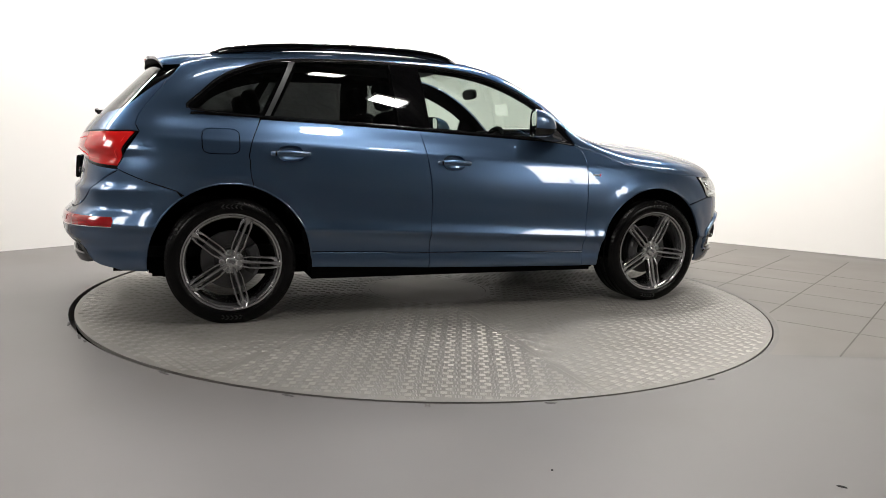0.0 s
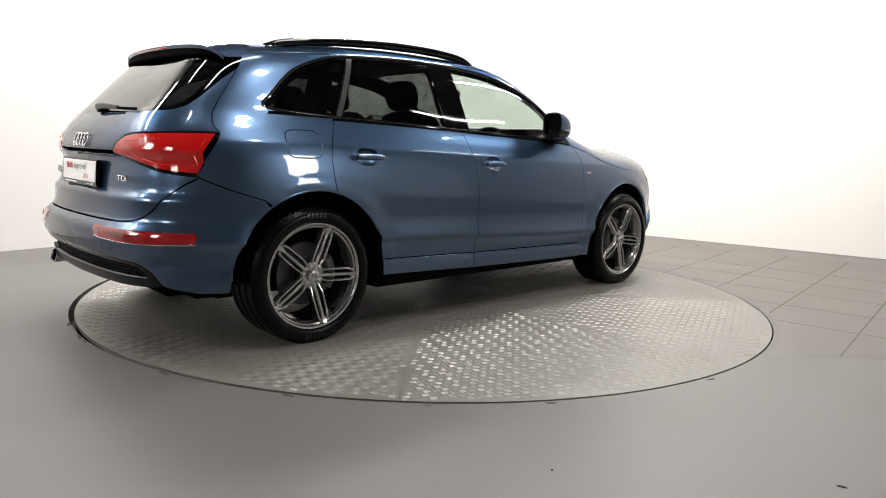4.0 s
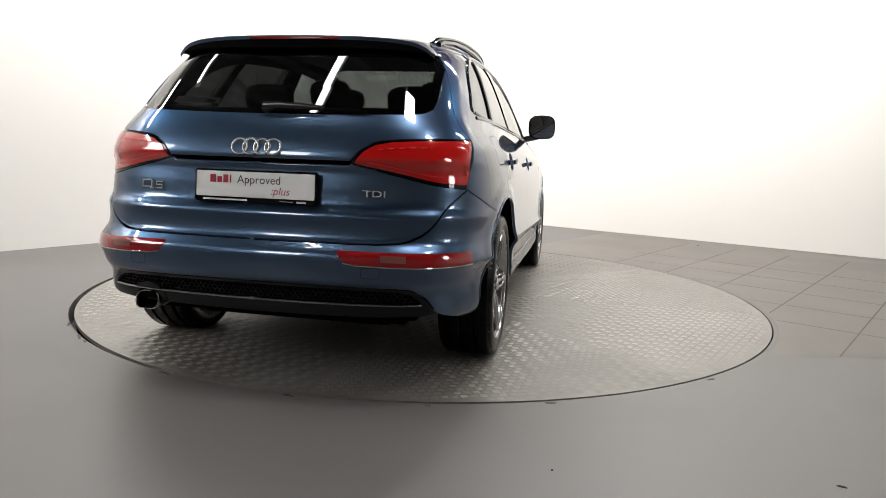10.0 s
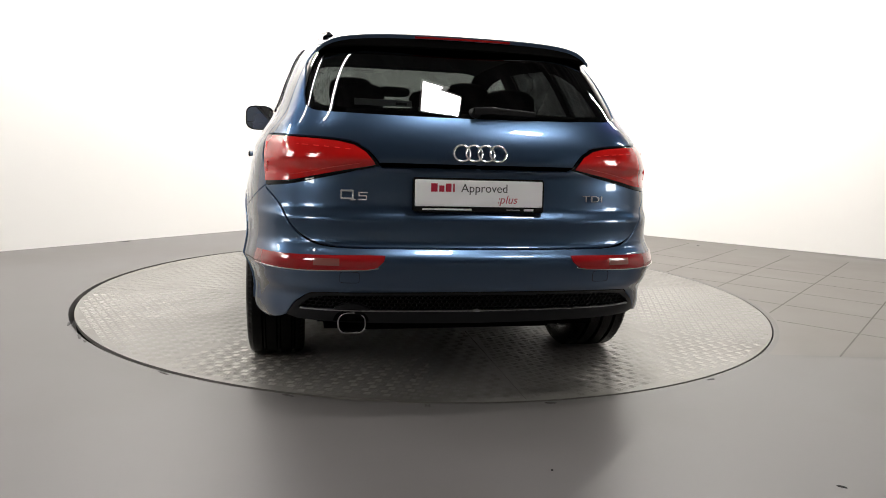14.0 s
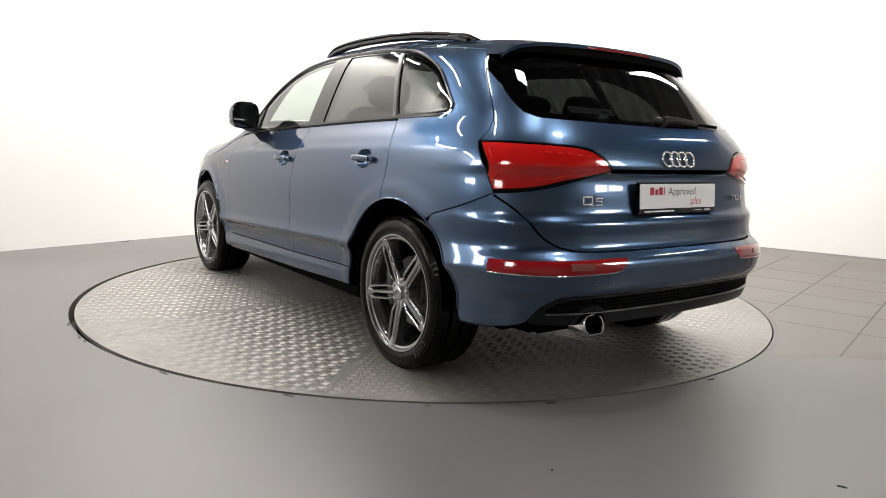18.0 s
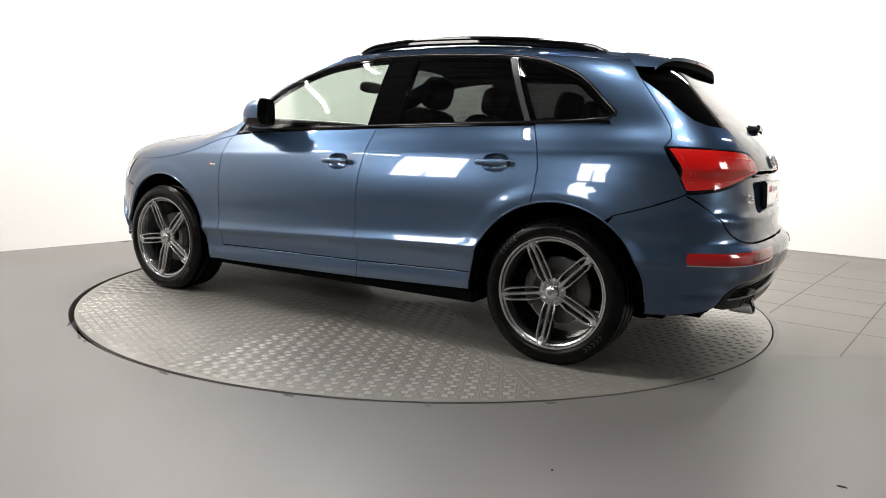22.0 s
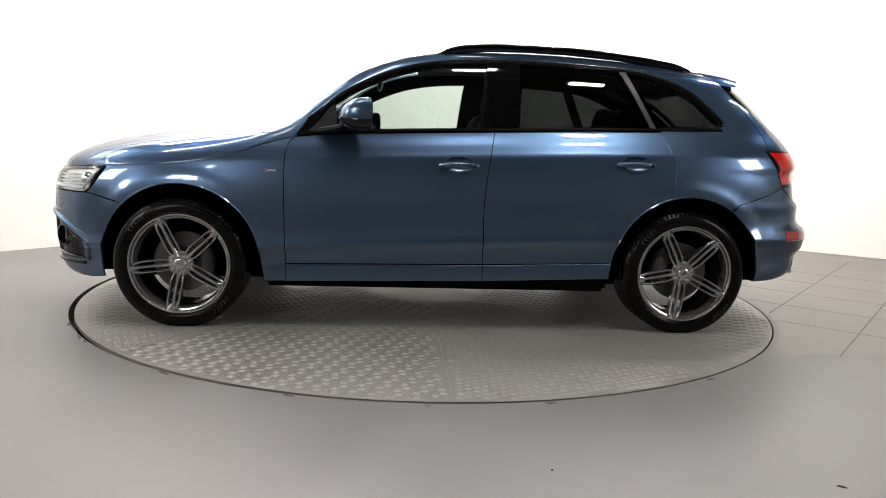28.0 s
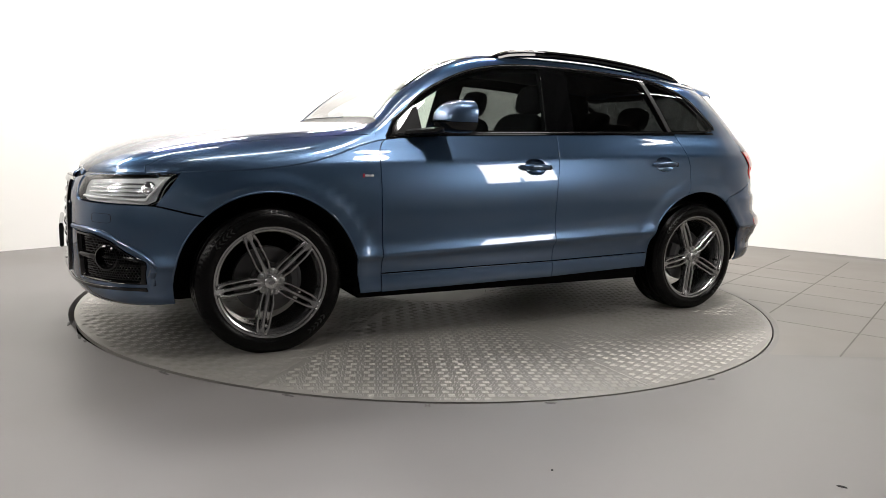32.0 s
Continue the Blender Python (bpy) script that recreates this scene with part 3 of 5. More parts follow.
        speck((DISC + 0.035) * math.cos(a), (DISC + 0.035) * math.sin(a), ln, 0.008, math.degrees(a) + 80, CHIP)
    ob = lettering("floor_mark", "8", 0.055, Matrix(), JOINT, None)
    ob.matrix_basis = pose(0.0, -2.325, 0.0012)
    tagged(ob, "small dark figure eight painted on the floor", "marking")


floor_marks()

# ---- the car ----
car = tagged(new("car"), "blue metallic SUV with black trim, standing on the turntable", "car")
W_ = lambda pts: list(wall_all([q[0] for q in pts], [q[1] for q in pts]))
E_ = lambda pts: list(end_all([q[0] for q in pts], [q[1] for q in pts]))
G_ = lambda pts: list(end_all([q[0] for q in pts], [q[1] for q in pts], True))
U_ = lambda pts: [upper_at(x, z) for x, z in pts]
RES_W, RES_U = (0.024, 0.014), (0.05, 0.08)
RES_B = (0.020, 0.009)
FINE = (0.012, 0.012)


def belt(x):
    return float(belt_z(x))


def belt_line(x0, x1, n=30, up=-0.001):
    return [(x, belt(x) + up) for x in np.linspace(x0, x1, n + 1)]


def cant(x):
    return 2 ** (-1 / float(MEXP(x)))


def at_car(ob):
    ob.matrix_basis = OFF
    return ob


def cpart(name, bm, mat, label="", smooth=True, angle=40, parent=None):
    ob = part(name, bm, mat, parent or car, label, smooth, angle)
    return at_car(ob) if parent is None else ob


def sweep(bm, pts, w, t, up=(0, 0, 1), ends=True, taper=None):
    """A bar of rounded section, w wide and t thick, along 3D points."""
    pts = [Vector(p) for p in pts]
    rings = []
    for i, p in enumerate(pts):
        d = (pts[min(i + 1, len(pts) - 1)] - pts[max(i - 1, 0)]).normalized()
        sv = d.cross(Vector(up)).normalized()
        nv = sv.cross(d).normalized()
        f = taper(i / (len(pts) - 1)) if taper else 1.0
        ring = []
        for a in range(8):
            an = math.pi / 8 + a * math.pi / 4
            c, s_ = math.cos(an), math.sin(an)
            q = (abs(c) ** 4 + abs(s_) ** 4) ** -0.25
            ring.append(bm.verts.new(p + sv * (c * q * w / 2 * f) + nv * (s_ * q * t / 2 * f)))
        rings.append(ring)
    for r0, r1 in zip(rings[:-1], rings[1:]):
        for k in range(8):
            bm.faces.new((r0[k], r0[(k + 1) % 8], r1[(k + 1) % 8], r1[k]))
    if ends:
        bm.faces.new(rings[0][::-1])
        bm.faces.new(rings[-1])


def revolve(bm, prof, n=64, closed=False):
    """Turns (y, r) points round the y axis."""
    rings = []
    for y, r in prof:
        rings.append([bm.verts.new((r * math.cos(2 * math.pi * i / n), y, r * math.sin(2 * math.pi * i / n))) for i in range(n)])
    pairs = list(zip(rings[:-1], rings[1:])) + ([(rings[-1], rings[0])] if closed else [])
    for a, b in pairs:
        for i in range(n):
            bm.faces.new((a[i], a[(i + 1) % n], b[(i + 1) % n], b[i]))
    return rings


def ellipse(cx, cz, rx, rz, n=24, p=2.0):
    out = []
    for i in range(n):
        a = 2 * math.pi * i / n
        c, s_ = math.cos(a), math.sin(a)
        out.append((cx + rx * math.copysign(abs(c) ** (2 / p), c), cz + rz * math.copysign(abs(s_) ** (2 / p), s_)))
    return out


# seams
SEAM_B = [(-0.297, 1.105), (-0.281, 1.03), (-0.252, 0.85), (-0.24, 0.69), (-0.243, 0.5), (-0.245, 0.378)]
SEAM_F = [(0.80, 1.062), (0.838, 0.99), (0.846, 0.90), (0.843, 0.6), (0.836, 0.362)]
SEAM_R = [(-1.235, 1.138), (-1.262, 1.08), (-1.293, 1.0), (-1.303, 0.92), (-1.296, 0.82), (-1.285, WZ + math.sqrt(ARCH ** 2 - 0.119 ** 2))]
SEAM_T = [(-1.630, 1.455), (-1.70, 1.36), (-1.80, 1.235), (-1.868, 1.14), (-1.882, 1.09), (-1.862, 1.05)]
HANDLES = [(-0.097, 0.922), (-1.080, 0.953)]

# doors, with the hollows behind their handles
d1 = belt_line(0.80, -0.297) + curve(SEAM_B)[1:] + line([SEAM_B[-1], SEAM_F[-1]])[1:] + curve(SEAM_F)[::-1][1:-1]
a_r = arc(-AXLE, WZ, ARCH, math.degrees(math.asin((SEAM_R[-1][1] - WZ) / ARCH)), 7)
d2 = belt_line(-0.297, -1.235) + curve(SEAM_R)[1:] + a_r[1:] + line([a_r[-1], SEAM_B[-1]])[1:] + curve(SEAM_B)[::-1][1:-1]
cups = [W_(ellipse(hx, hz, 0.068, 0.043, 28, 2.6)) for hx, hz in HANDLES]
front_doors = skin("front_door", wall, W_(d1), PAINT, car, holes=[cups[0]], res=RES_W, mirror=True)
rear_doors = skin("rear_door", wall, W_(d2), PAINT, car, holes=[cups[1]], res=RES_W, mirror=True)


def handle_cup(hx, hz, side, door):
    bm = bmesh.new()
    n, rings = 28, []
    for k, f in enumerate((1.03, 0.97, 0.88, 0.7, 0.4)):
        ring = []
        for x, z in ellipse(hx, hz, 0.068 * f, 0.043 * f, n, 2.6):
            p = wall(*wall_at(x, z))
            ring.append(bm.verts.new((p[0], side * (p[1] - (0.0, 0.006, 0.018, 0.028, 0.032)[k]), p[2])))
        rings.append(ring)
    for a, b in zip(rings[:-1], rings[1:]):
        for i in range(n):
            bm.faces.new((a[i], a[(i + 1) % n], b[(i + 1) % n], b[i]))
    bm.faces.new(rings[-1])
    part("handle_cup", bm, PAINT, door, angle=80)
    bm = bmesh.new()
    pts = []
    for i in range(13):
        t = -1 + 2 * i / 12
        p = wall(*wall_at(hx + 0.106 * t, hz))
        pts.append((p[0], side * (p[1] + 0.006 + 0.022 * (1 - abs(t) ** 4)), p[2] + 0.003 * (1 - t * t)))
    sweep(bm, pts, 0.018, 0.030, up=(0, 0, 1), taper=lambda t: 0.75 + 0.25 * (1 - abs(2 * t - 1) ** 3))
    part("door_handle", bm, PAINT, door, "body-coloured bar handle", angle=60)
    bm = bmesh.new()
    p = wall(*wall_at(hx - 0.085, hz))
    box(bm, p[0] - 0.004, p[0] + 0.004, side * p[1] - 0.001, side * (p[1] + 0.031) , p[2] - 0.012, p[2] + 0.012, 0.001)
    part("handle_seam", bm, BLACK, door)


for k, side in ((0, 1), (1, -1)):
    handle_cup(*HANDLES[0], side, front_doors[k])
    handle_cup(*HANDLES[1], side, rear_doors[k])

s1 = line([(0.836, 0.360), (0.31, 0.368), (-0.245, 0.376), (-0.245, 0.285), (0.31, 0.274), (0.834, 0.265), (0.836, 0.360)])[:-1]
s2 = line([(-0.245, 0.376), (-0.969, 0.397), (-0.962, 0.31), (-0.245, 0.285), (-0.245, 0.376)])[:-1]
for sd in (s1, s2):
    skin("door_strip", wall, W_(sd), PAINT, car, res=(0.022, 0.02), mirror=True, push=0.004)

# rounded ledge along the top of the strips
for side in (1, -1):
    for x0, z0, x1, z1 in ((0.832, 0.3595, -0.242, 0.3755), (-0.249, 0.3755, -0.960, 0.3965)):
        q = wall_all(np.linspace(x0, x1, 30), np.linspace(z0, z1, 30))
        bm = bmesh.new()
        sweep(bm, [(x, side * (y + 0.0035), z - 0.004) for x, y, z in wall(q[:, 0], q[:, 1])], 0.007, 0.007, up=(0, 0, 1))
        cpart("strip_ledge", bm, PAINT)

# front fender: flank and top
fe = [(x, float(HB(x)) - float(RAKE(HB(x))) * 1.6 * math.tanh(x / 1.6) - 0.001) for x in np.linspace(1.80, 0.80, 40)]
f1 = fe + curve(SEAM_F)[1:] + line([SEAM_F[-1], (0.834, 0.265), (0.95, 0.262), (0.968, 0.36)])[1:] + arc(AXLE, WZ, ARCH, 176, 47.4)
f1 += line([f1[-1], (1.91, 0.715), (1.80, 0.862)])[1:]
skin("front_fender", wall, W_(f1), PAINT, car, res=RES_W, mirror=True)
HOODLINE = pchip([(0.86, 1.072), (0.95, 1.066), (1.31, 1.036), (1.58, 1.000), (1.84, 0.940), (1.95, 0.890), (2.05, 0.868), (2.19, 0.845)])


def hood_u(x):
    zb = float(belt_z(x))
    return float(np.clip((float(HOODLINE(x)) - zb) / max(float(TOP(x)) - zb, 0.02), 0.12, 0.8))


hu = [np.array((x, hood_u(x))) for x in np.linspace(1.94, 0.80, 50)]
skin("fender_top", upper, [np.array((x, 0.0)) for x in np.linspace(0.80, 1.94, 50)] + hu, PAINT, car, res=(0.05, 0.06), mirror=True)
# Added strip that fills the dark seam between flank and fender top.
for side in (1, -1):
    bm = bmesh.new()
    crest = [upper(x, 0.0) for x in np.linspace(0.81, 1.93, 50)]
    sweep(bm, [(x, side * (y - 0.004), z) for x, y, z in crest], 0.010, 0.014, up=(0, 0, 1))
    cpart("fender_seam_fill", bm, PAINT)
hx_ = np.concatenate([np.linspace(2.19, 1.9402, 14), np.linspace(1.9398, 0.87, 50)])
hd = [np.array((x, hood_u(x) if x < 1.94 else 0.001)) for x in hx_]
hd += [np.array((0.87, u)) for u in np.linspace(hood_u(0.87), 2 * cant(0.87), 25)][1:] + [np.array((x, 2 * cant(x))) for x in hx_[::-1]][1:] + [np.array((2.19, u)) for u in np.linspace(2 * cant(2.19), 0.0, 20)][1:-1]
skin("hood", upper, hd, PAINT, car, res=RES_U, both=True)

nose = [tuple(upper(2.186, u)) for u in np.linspace(0.02, 2 * cant(2.186), 16)]
nose += [(x, -y, z) for x, y, z in nose[::-1][1:]]
bm = bmesh.new()
sweep(bm, [(x - 0.002, y, z - 0.016) for x, y, z in nose], 0.030, 0.030, up=(0, 0, 1))
cpart("hood_edge", bm, PAINT)

# window line, cant rail and quarter panel
DLO = [(0.735, 1.15), (0.65, 1.215), (0.571, 1.285), (0.449, 1.359), (0.261, 1.440), (0.07, 1.487), (-0.157, 1.511), (-0.45, 1.517), (-0.712, 1.511), (-1.042, 1.492), (-1.208, 1.463), (-1.373, 1.405), (-1.47, 1.345), (-1.56, 1.262), (-1.622, 1.205), (-1.618, 1.186)]
dlo_top = curve(DLO)
DLO_FRONT = [p for p in dlo_top if p[0] > -1.06]
DLO_BACK = [p for p in dlo_top if p[0] <= -1.06]
rail = [np.array((x, cant(x) + 0.03)) for x in np.linspace(0.80, -1.06, 60)]
cr_loop = U_(DLO_FRONT)[::-1] + [np.array((0.80, 0.05)), np.array((0.845, 0.05)), np.array((0.845, 0.5))] + rail
skin("cant_rail", upper, cr_loop, PAINT, car, res=(0.05, 0.05), mirror=True)
qlow = [(x, belt(x) + 0.012 + 0.02 * max(0, (-1.25 - x) / 0.36) ** 2) for x in np.linspace(-1.235, -1.60, 14)]
bt = [(x, float(upper(x, cant(x) + 0.03)[2]) - 0.002) for x in np.linspace(-1.60, -1.06, 16)]
qp = qlow + [tuple(p) for p in DLO_BACK[::-1]][1:]
qp_s = W_(qp) + [wall_at(x, z) for x, z in bt[::-1]] + W_(curve(SEAM_T)) + W_(line([(-1.866, 1.045), (-1.988, 0.862)])) + W_(curve([(-1.985, 0.852), (-1.85, 0.795), (-1.683, 0.741)]))
qp_s += W_(arc(-AXLE, WZ, ARCH, 123, math.degrees(math.atan2(SEAM_R[-1][1] - WZ, SEAM_R[-1][0] + AXLE)))) + W_(curve(SEAM_R)[::-1][:-1])
JOIN = [np.array((-1.0, u)) for u in np.linspace(0.80, 1.02, 8)] + [np.array((x, cant(x) + 0.1)) for x in np.linspace(-1.02, -1.62, 16)] + [np.array((x, cant(x) - 0.06)) for x in np.linspace(-1.62, -1.16, 10)] + [np.array((-1.14, 0.82))]
skin("rail_joint", upper, JOIN, PAINT, car, res=(0.05, 0.05), mirror=True, push=-0.003, gap=0.0)
FUEL = W_(ellipse(-1.452, 1.012, 0.098, 0.068, 32, 4.5))
skin("quarter_panel", wall, qp_s, PAINT, car, res=RES_W)
skin("quarter_panel", wall, qp_s, PAINT, car, holes=[FUEL], res=RES_W, side=-1)
skin("fuel_flap", wall, FUEL, PAINT, car, res=RES_W, side=-1)

# roof and windscreen
RX0, RX1 = 0.105, -1.60
rf = [np.array((x, cant(x) + 0.035)) for x in np.linspace(RX0, RX1, 50)] + [np.array((RX1, u)) for u in np.linspace(cant(RX1) + 0.035, 2 * cant(RX1), 20)][1:] + [np.array((x, 2 * cant(x))) for x in np.linspace(RX1, RX0, 50)][1:] + [np.array((RX0, u)) for u in np.linspace(2 * cant(RX0), cant(RX0) + 0.035, 20)][1:-1]
skin("roof", upper, rf, PAINT, car, res=RES_U, both=True)
WX0, WX1 = 0.80, 0.11
ws = [np.array((x, cant(x) + 0.035)) for x in np.linspace(WX0, WX1, 30)] + [np.array((WX1, u)) for u in np.linspace(cant(WX1) + 0.035, 2 * cant(WX1), 20)][1:] + [np.array((x, 2 * cant(x))) for x in np.linspace(WX1, WX0, 30)][1:] + [np.array((WX0, u)) for u in np.linspace(2 * cant(WX0), cant(WX0) + 0.035, 20)][1:-1]
skin("windscreen", upper, ws, GLASS, car, res=RES_U, both=True, push=-0.004, lip=0.004)
cw = [np.array((0.802, u)) for u in np.linspace(cant(0.8) * 0.6, 2 * cant(0.8), 20)] + [np.array((0.868, u)) for u in np.linspace(2 * cant(0.86), cant(0.86) * 0.6, 20)]
skin("cowl", upper, cw, PLASTIC, car, res=RES_U, both=True, push=-0.006, label="black plastic cowl below the windscreen")

corner = [np.array((x, 0.02)) for x in np.linspace(0.79, 0.885, 5)] + [np.array((0.885, u)) for u in np.linspace(0.05, 0.80, 10)] + [np.array((0.79, u)) for u in np.linspace(0.80, 0.05, 10)]
skin("fender_corner", upper, corner, PAINT, car, res=(0.03, 0.05), mirror=True, push=-0.002, gap=0.0)

# side windows with their black frames
FRAME = material("window_frame_black", (0.002, 0.002, 0.0022), 0.035, spec=0.3)
low = lambda x0, x1, n=20: [(x, belt(x) + 0.022) for x in np.linspace(x0, x1, n)]


def inner_top(x, d=0.016):
    xs_, zs_ = [p[0] for p in dlo_top], [p[1] for p in dlo_top]
    return float(np.interp(-x, [-v for v in xs_], zs_)) - d


w_front = [(x, inner_top(x, 0.018)) for x in np.linspace(0.60, -0.262, 36)] + low(-0.226, 0.60)
w_rear = [(x, inner_top(x)) for x in np.linspace(-0.452, -1.018, 30)] + low(-1.178, -0.428)
w_quarter = [(x, inner_top(x, 0.018 + 0.02 * max(0, (-1.1 - x) / 0.5))) for x in np.linspace(-1.068, -1.585, 30)] + [(x, belt(x) + 0.03) for x in np.linspace(-1.585, -1.222, 14)]
for nm, lp, mt, lb in (("front_window", w_front, GLASS, "clear front side window"), ("rear_window", w_rear, PRIVACY, "dark tinted rear side window"), ("quarter_window", w_quarter, PRIVACY, "dark tinted quarter window")):
    skin(nm, upper, U_(lp), mt, car, res=(0.06, 0.1), mirror=True, push=-0.006, lip=0.003, gap=0.0, label=lb)
dl_whole = U_(dlo_top) + U_([(x, belt(x) + 0.0) for x in np.linspace(-1.60, 0.765, 50)])
skin("window_frame", upper, dl_whole, FRAME, car, holes=[U_(w_front), U_(w_rear), U_(w_quarter)], res=(0.05, 0.06), mirror=True, push=-0.001, label="gloss black window frame and pillar covers")
strip = U_([(-1.022, 1.478), (-1.060, 1.476), (-1.214, 1.158), (-1.180, 1.158)])
skin("quarter_divider", upper, strip, SATIN, car, res=(0.03, 0.05), mirror=True, push=0.004, label="satin grey strip between the windows")
bm_edge = U_([(x, belt(x) + 0.021) for x in np.linspace(-1.60, 0.765, 60)]) + U_([(x, belt(x) + 0.004) for x in np.linspace(0.785, -1.61, 60)])
skin("belt_moulding", upper, bm_edge, BLACK, car, res=(0.05, 0.02), mirror=True, push=0.006, label="gloss black moulding along the window sill")

# gloss trim round the side windows
EDGE = material("black_anodised_trim", (0.045, 0.045, 0.048), 0.16, 0.85)


def window_trim(side):
    def at(x, z, out=0.004):
        p = upper(*upper_at(x, z))
        return (p[0], side * (p[1] + out), p[2])

    for pts, w in (([at(x, z) for x, z in dlo_top], 0.013), ([at(x, belt(x) + 0.014) for x in np.linspace(0.72, -1.235, 40)] + [at(x, z + 0.004) for x, z in qlow[1:]], 0.012)):
        bm = bmesh.new()
        sweep(bm, pts, w, 0.006, up=(0, side, 0))
        cpart("window_trim", bm, EDGE, "gloss black trim strip round the side windows")


for side in (1, -1):
    window_trim(side)

# tailgate
LAMP_TOP = [(0.392, 0.948), (0.43, 0.995), (0.478, 1.026), (0.54, 1.038), (0.65, 1.046), (0.74, 1.05)]
lamp_top = E_(curve(LAMP_TOP)) + W_([(-1.866, 1.053)])
lamp_low = curve(E_([(0.392, 0.942), (0.50, 0.918), (0.62, 0.890), (0.72, 0.866)]) + W_([(-1.993, 0.850)]), 0.03)
gate_seam = curve(E_([(0.52, 0.632), (0.62, 0.641), (0.69, 0.672), (0.735, 0.72), (0.765, 0.775)]) + W_([(-2.004, 0.842)]), 0.02)
tg_low = E_([(y, 0.634) for y in np.linspace(0, 0.50, 20)]) + [q + np.array((0, 0.002)) for q in gate_seam] + lamp_low[::-1] + E_([(y, 0.934) for y in np.linspace(0.38, 0, 14)])
skin("tailgate", wall, tg_low, PAINT, car, res=RES_B, both=True)
glass_side = [(0.660, 1.40), (0.668, 1.30), (0.674, 1.22), (0.668, 1.175), (0.64, 1.156), (0.58, 1.149), (0.4, 1.143), (0.2, 1.139), (0, 1.138)]
gs = E_(curve(glass_side))
tg_up = E_([(y, 0.953) for y in np.linspace(0, 0.385, 14)]) + [p + np.array((0, 0.003)) for p in lamp_top] + W_(curve(SEAM_T)[::-1]) + E_([(0.665, 1.47)]) + gs
skin("tailgate_upper", wall, tg_up, PAINT, car, res=RES_B, both=True)
rg = gs[::-1] + E_([(0.655, 1.45), (0.45, 1.45), (0.2, 1.45), (0.0, 1.45)])
rg = [np.array((p[0], p[1])) for p in rg]
skin("rear_glass", wall, rg, PRIVACY, car, res=RES_W, both=True, push=-0.004, lip=0.004, label="dark tinted rear window")
gi = E_(curve([(0.628, 1.40), (0.636, 1.30), (0.640, 1.225), (0.630, 1.192), (0.60, 1.180), (0.4, 1.170), (0.2, 1.166), (0, 1.165)]))
skin("glass_border", wall, gs[::-1] + E_([(0.655, 1.42)]) + gi, BLACK, car, res=RES_W, both=True, push=-0.008, lip=0.002, label="black printed border of the rear window")
ledge = E_([(y, 0.936) for y in np.linspace(0, 0.40, 14)]) + E_([(y, 0.951) for y in np.linspace(0.40, 0, 14)])
skin("grip_recess", wall, ledge, BLACK, car, res=(0.022, 0.008), both=True, push=-0.03, label="black recess of the tailgate grip")


def lamp(side):
    base = skin("tail_lamp", wall, lamp_top + lamp_low[::-1], BLACK, car, res=FINE, side=side, gap=0.001, label="red tail lamp with a dark lower edge")[0]
    t2 = E_(curve([(0.412, 0.956), (0.445, 0.995), (0.487, 1.019), (0.545, 1.031), (0.65, 1.039), (0.74, 1.043)])) + W_([(-1.885, 1.046)])
    l2 = curve(E_([(0.408, 0.948), (0.50, 0.929), (0.62, 0.902), (0.72, 0.879)]) + W_([(-1.990, 0.866)]), 0.03)
    ob = skin("lens", wall, t2 + l2[::-1], REDLENS, base, res=FINE, side=side, push=0.004, gap=0.0)[0]
    ob.matrix_basis = Matrix()
    # light guides inside the lens
    for k, (pts, w) in enumerate(((E_([(0.46, 0.952), (0.56, 0.934), (0.66, 0.912), (0.72, 0.902)]) + W_([(-2.025, 0.905), (-1.99, 0.94), (-1.93, 1.02)]), 0.007), (E_([(0.50, 1.003), (0.58, 1.010), (0.68, 1.016)]) + W_([(-1.96, 1.024)]), 0.004))):
        bm = bmesh.new()
        P3 = [wall(*p) + np.array((0, 0, 0)) for p in pts]
        P3 = curve([tuple(q) for q in P3], 0.02)
        cen = np.array((-1.2, 0.2, 0.95))
        pp = []
        for q in P3:
            n_ = (q - cen) / np.linalg.norm(q - cen)
            q = q + n_ * 0.0062
            pp.append((q[0], side * q[1], q[2]))
        if k:
            for j in range(0, len(pp) - 1, 2):
                seg = bmesh.new()
                sweep(seg, pp[j:j + 2], w, 0.004, up=(0, 0, 1))
                part("led_segment", seg, REDGUIDE, base)
            bm.free()
            continue
        else:
            sweep(bm, pp, w, 0.003, up=(0, 0, 1))
        ob = part("light_guide", bm, REDGUIDE, base)
    return base


REDGUIDE = material("bright_red_guide", (0.85, 0.04, 0.035), 0.15, 0, 1.0)
for side in (1, -1):
    lamp(side)

# rear bumper, reflectors and diffuser
DIFF_OUT = [(0.0, 0.465), (0.3, 0.463), (0.60, 0.456), (0.665, 0.442), (0.71, 0.405), (0.740, 0.352)]
be = E_([(y, 0.630) for y in np.linspace(0, 0.50, 20)]) + [q - np.array((0, 0.002)) for q in gate_seam]
be += W_(curve([(-1.985, 0.851), (-1.85, 0.794), (-1.683, 0.7405)])) + W_(arc(-AXLE, WZ, ARCH, 125, 186)) + W_(line([(-1.838, 0.30), (-1.95, 0.302), (-2.02, 0.312)]))
be += E_([(0.765, 0.33), (0.742, 0.345)]) + E_(curve(DIFF_OUT)[::-1])
skin("rear_bumper", wall, be, PAINT, car, res=RES_B, both=True)
DIFF_IN = [(0.0, 0.449), (0.3, 0.447), (0.59, 0.440), (0.645, 0.428), (0.680, 0.402), (0.694, 0.384), (0.6, 0.384), (0.3, 0.384), (0.0, 0.384)]
dfo = E_(curve(DIFF_OUT)) + E_([(0.738, 0.345), (0.70, 0.336), (0.5, 0.330), (0.25, 0.328), (0.0, 0.327)])
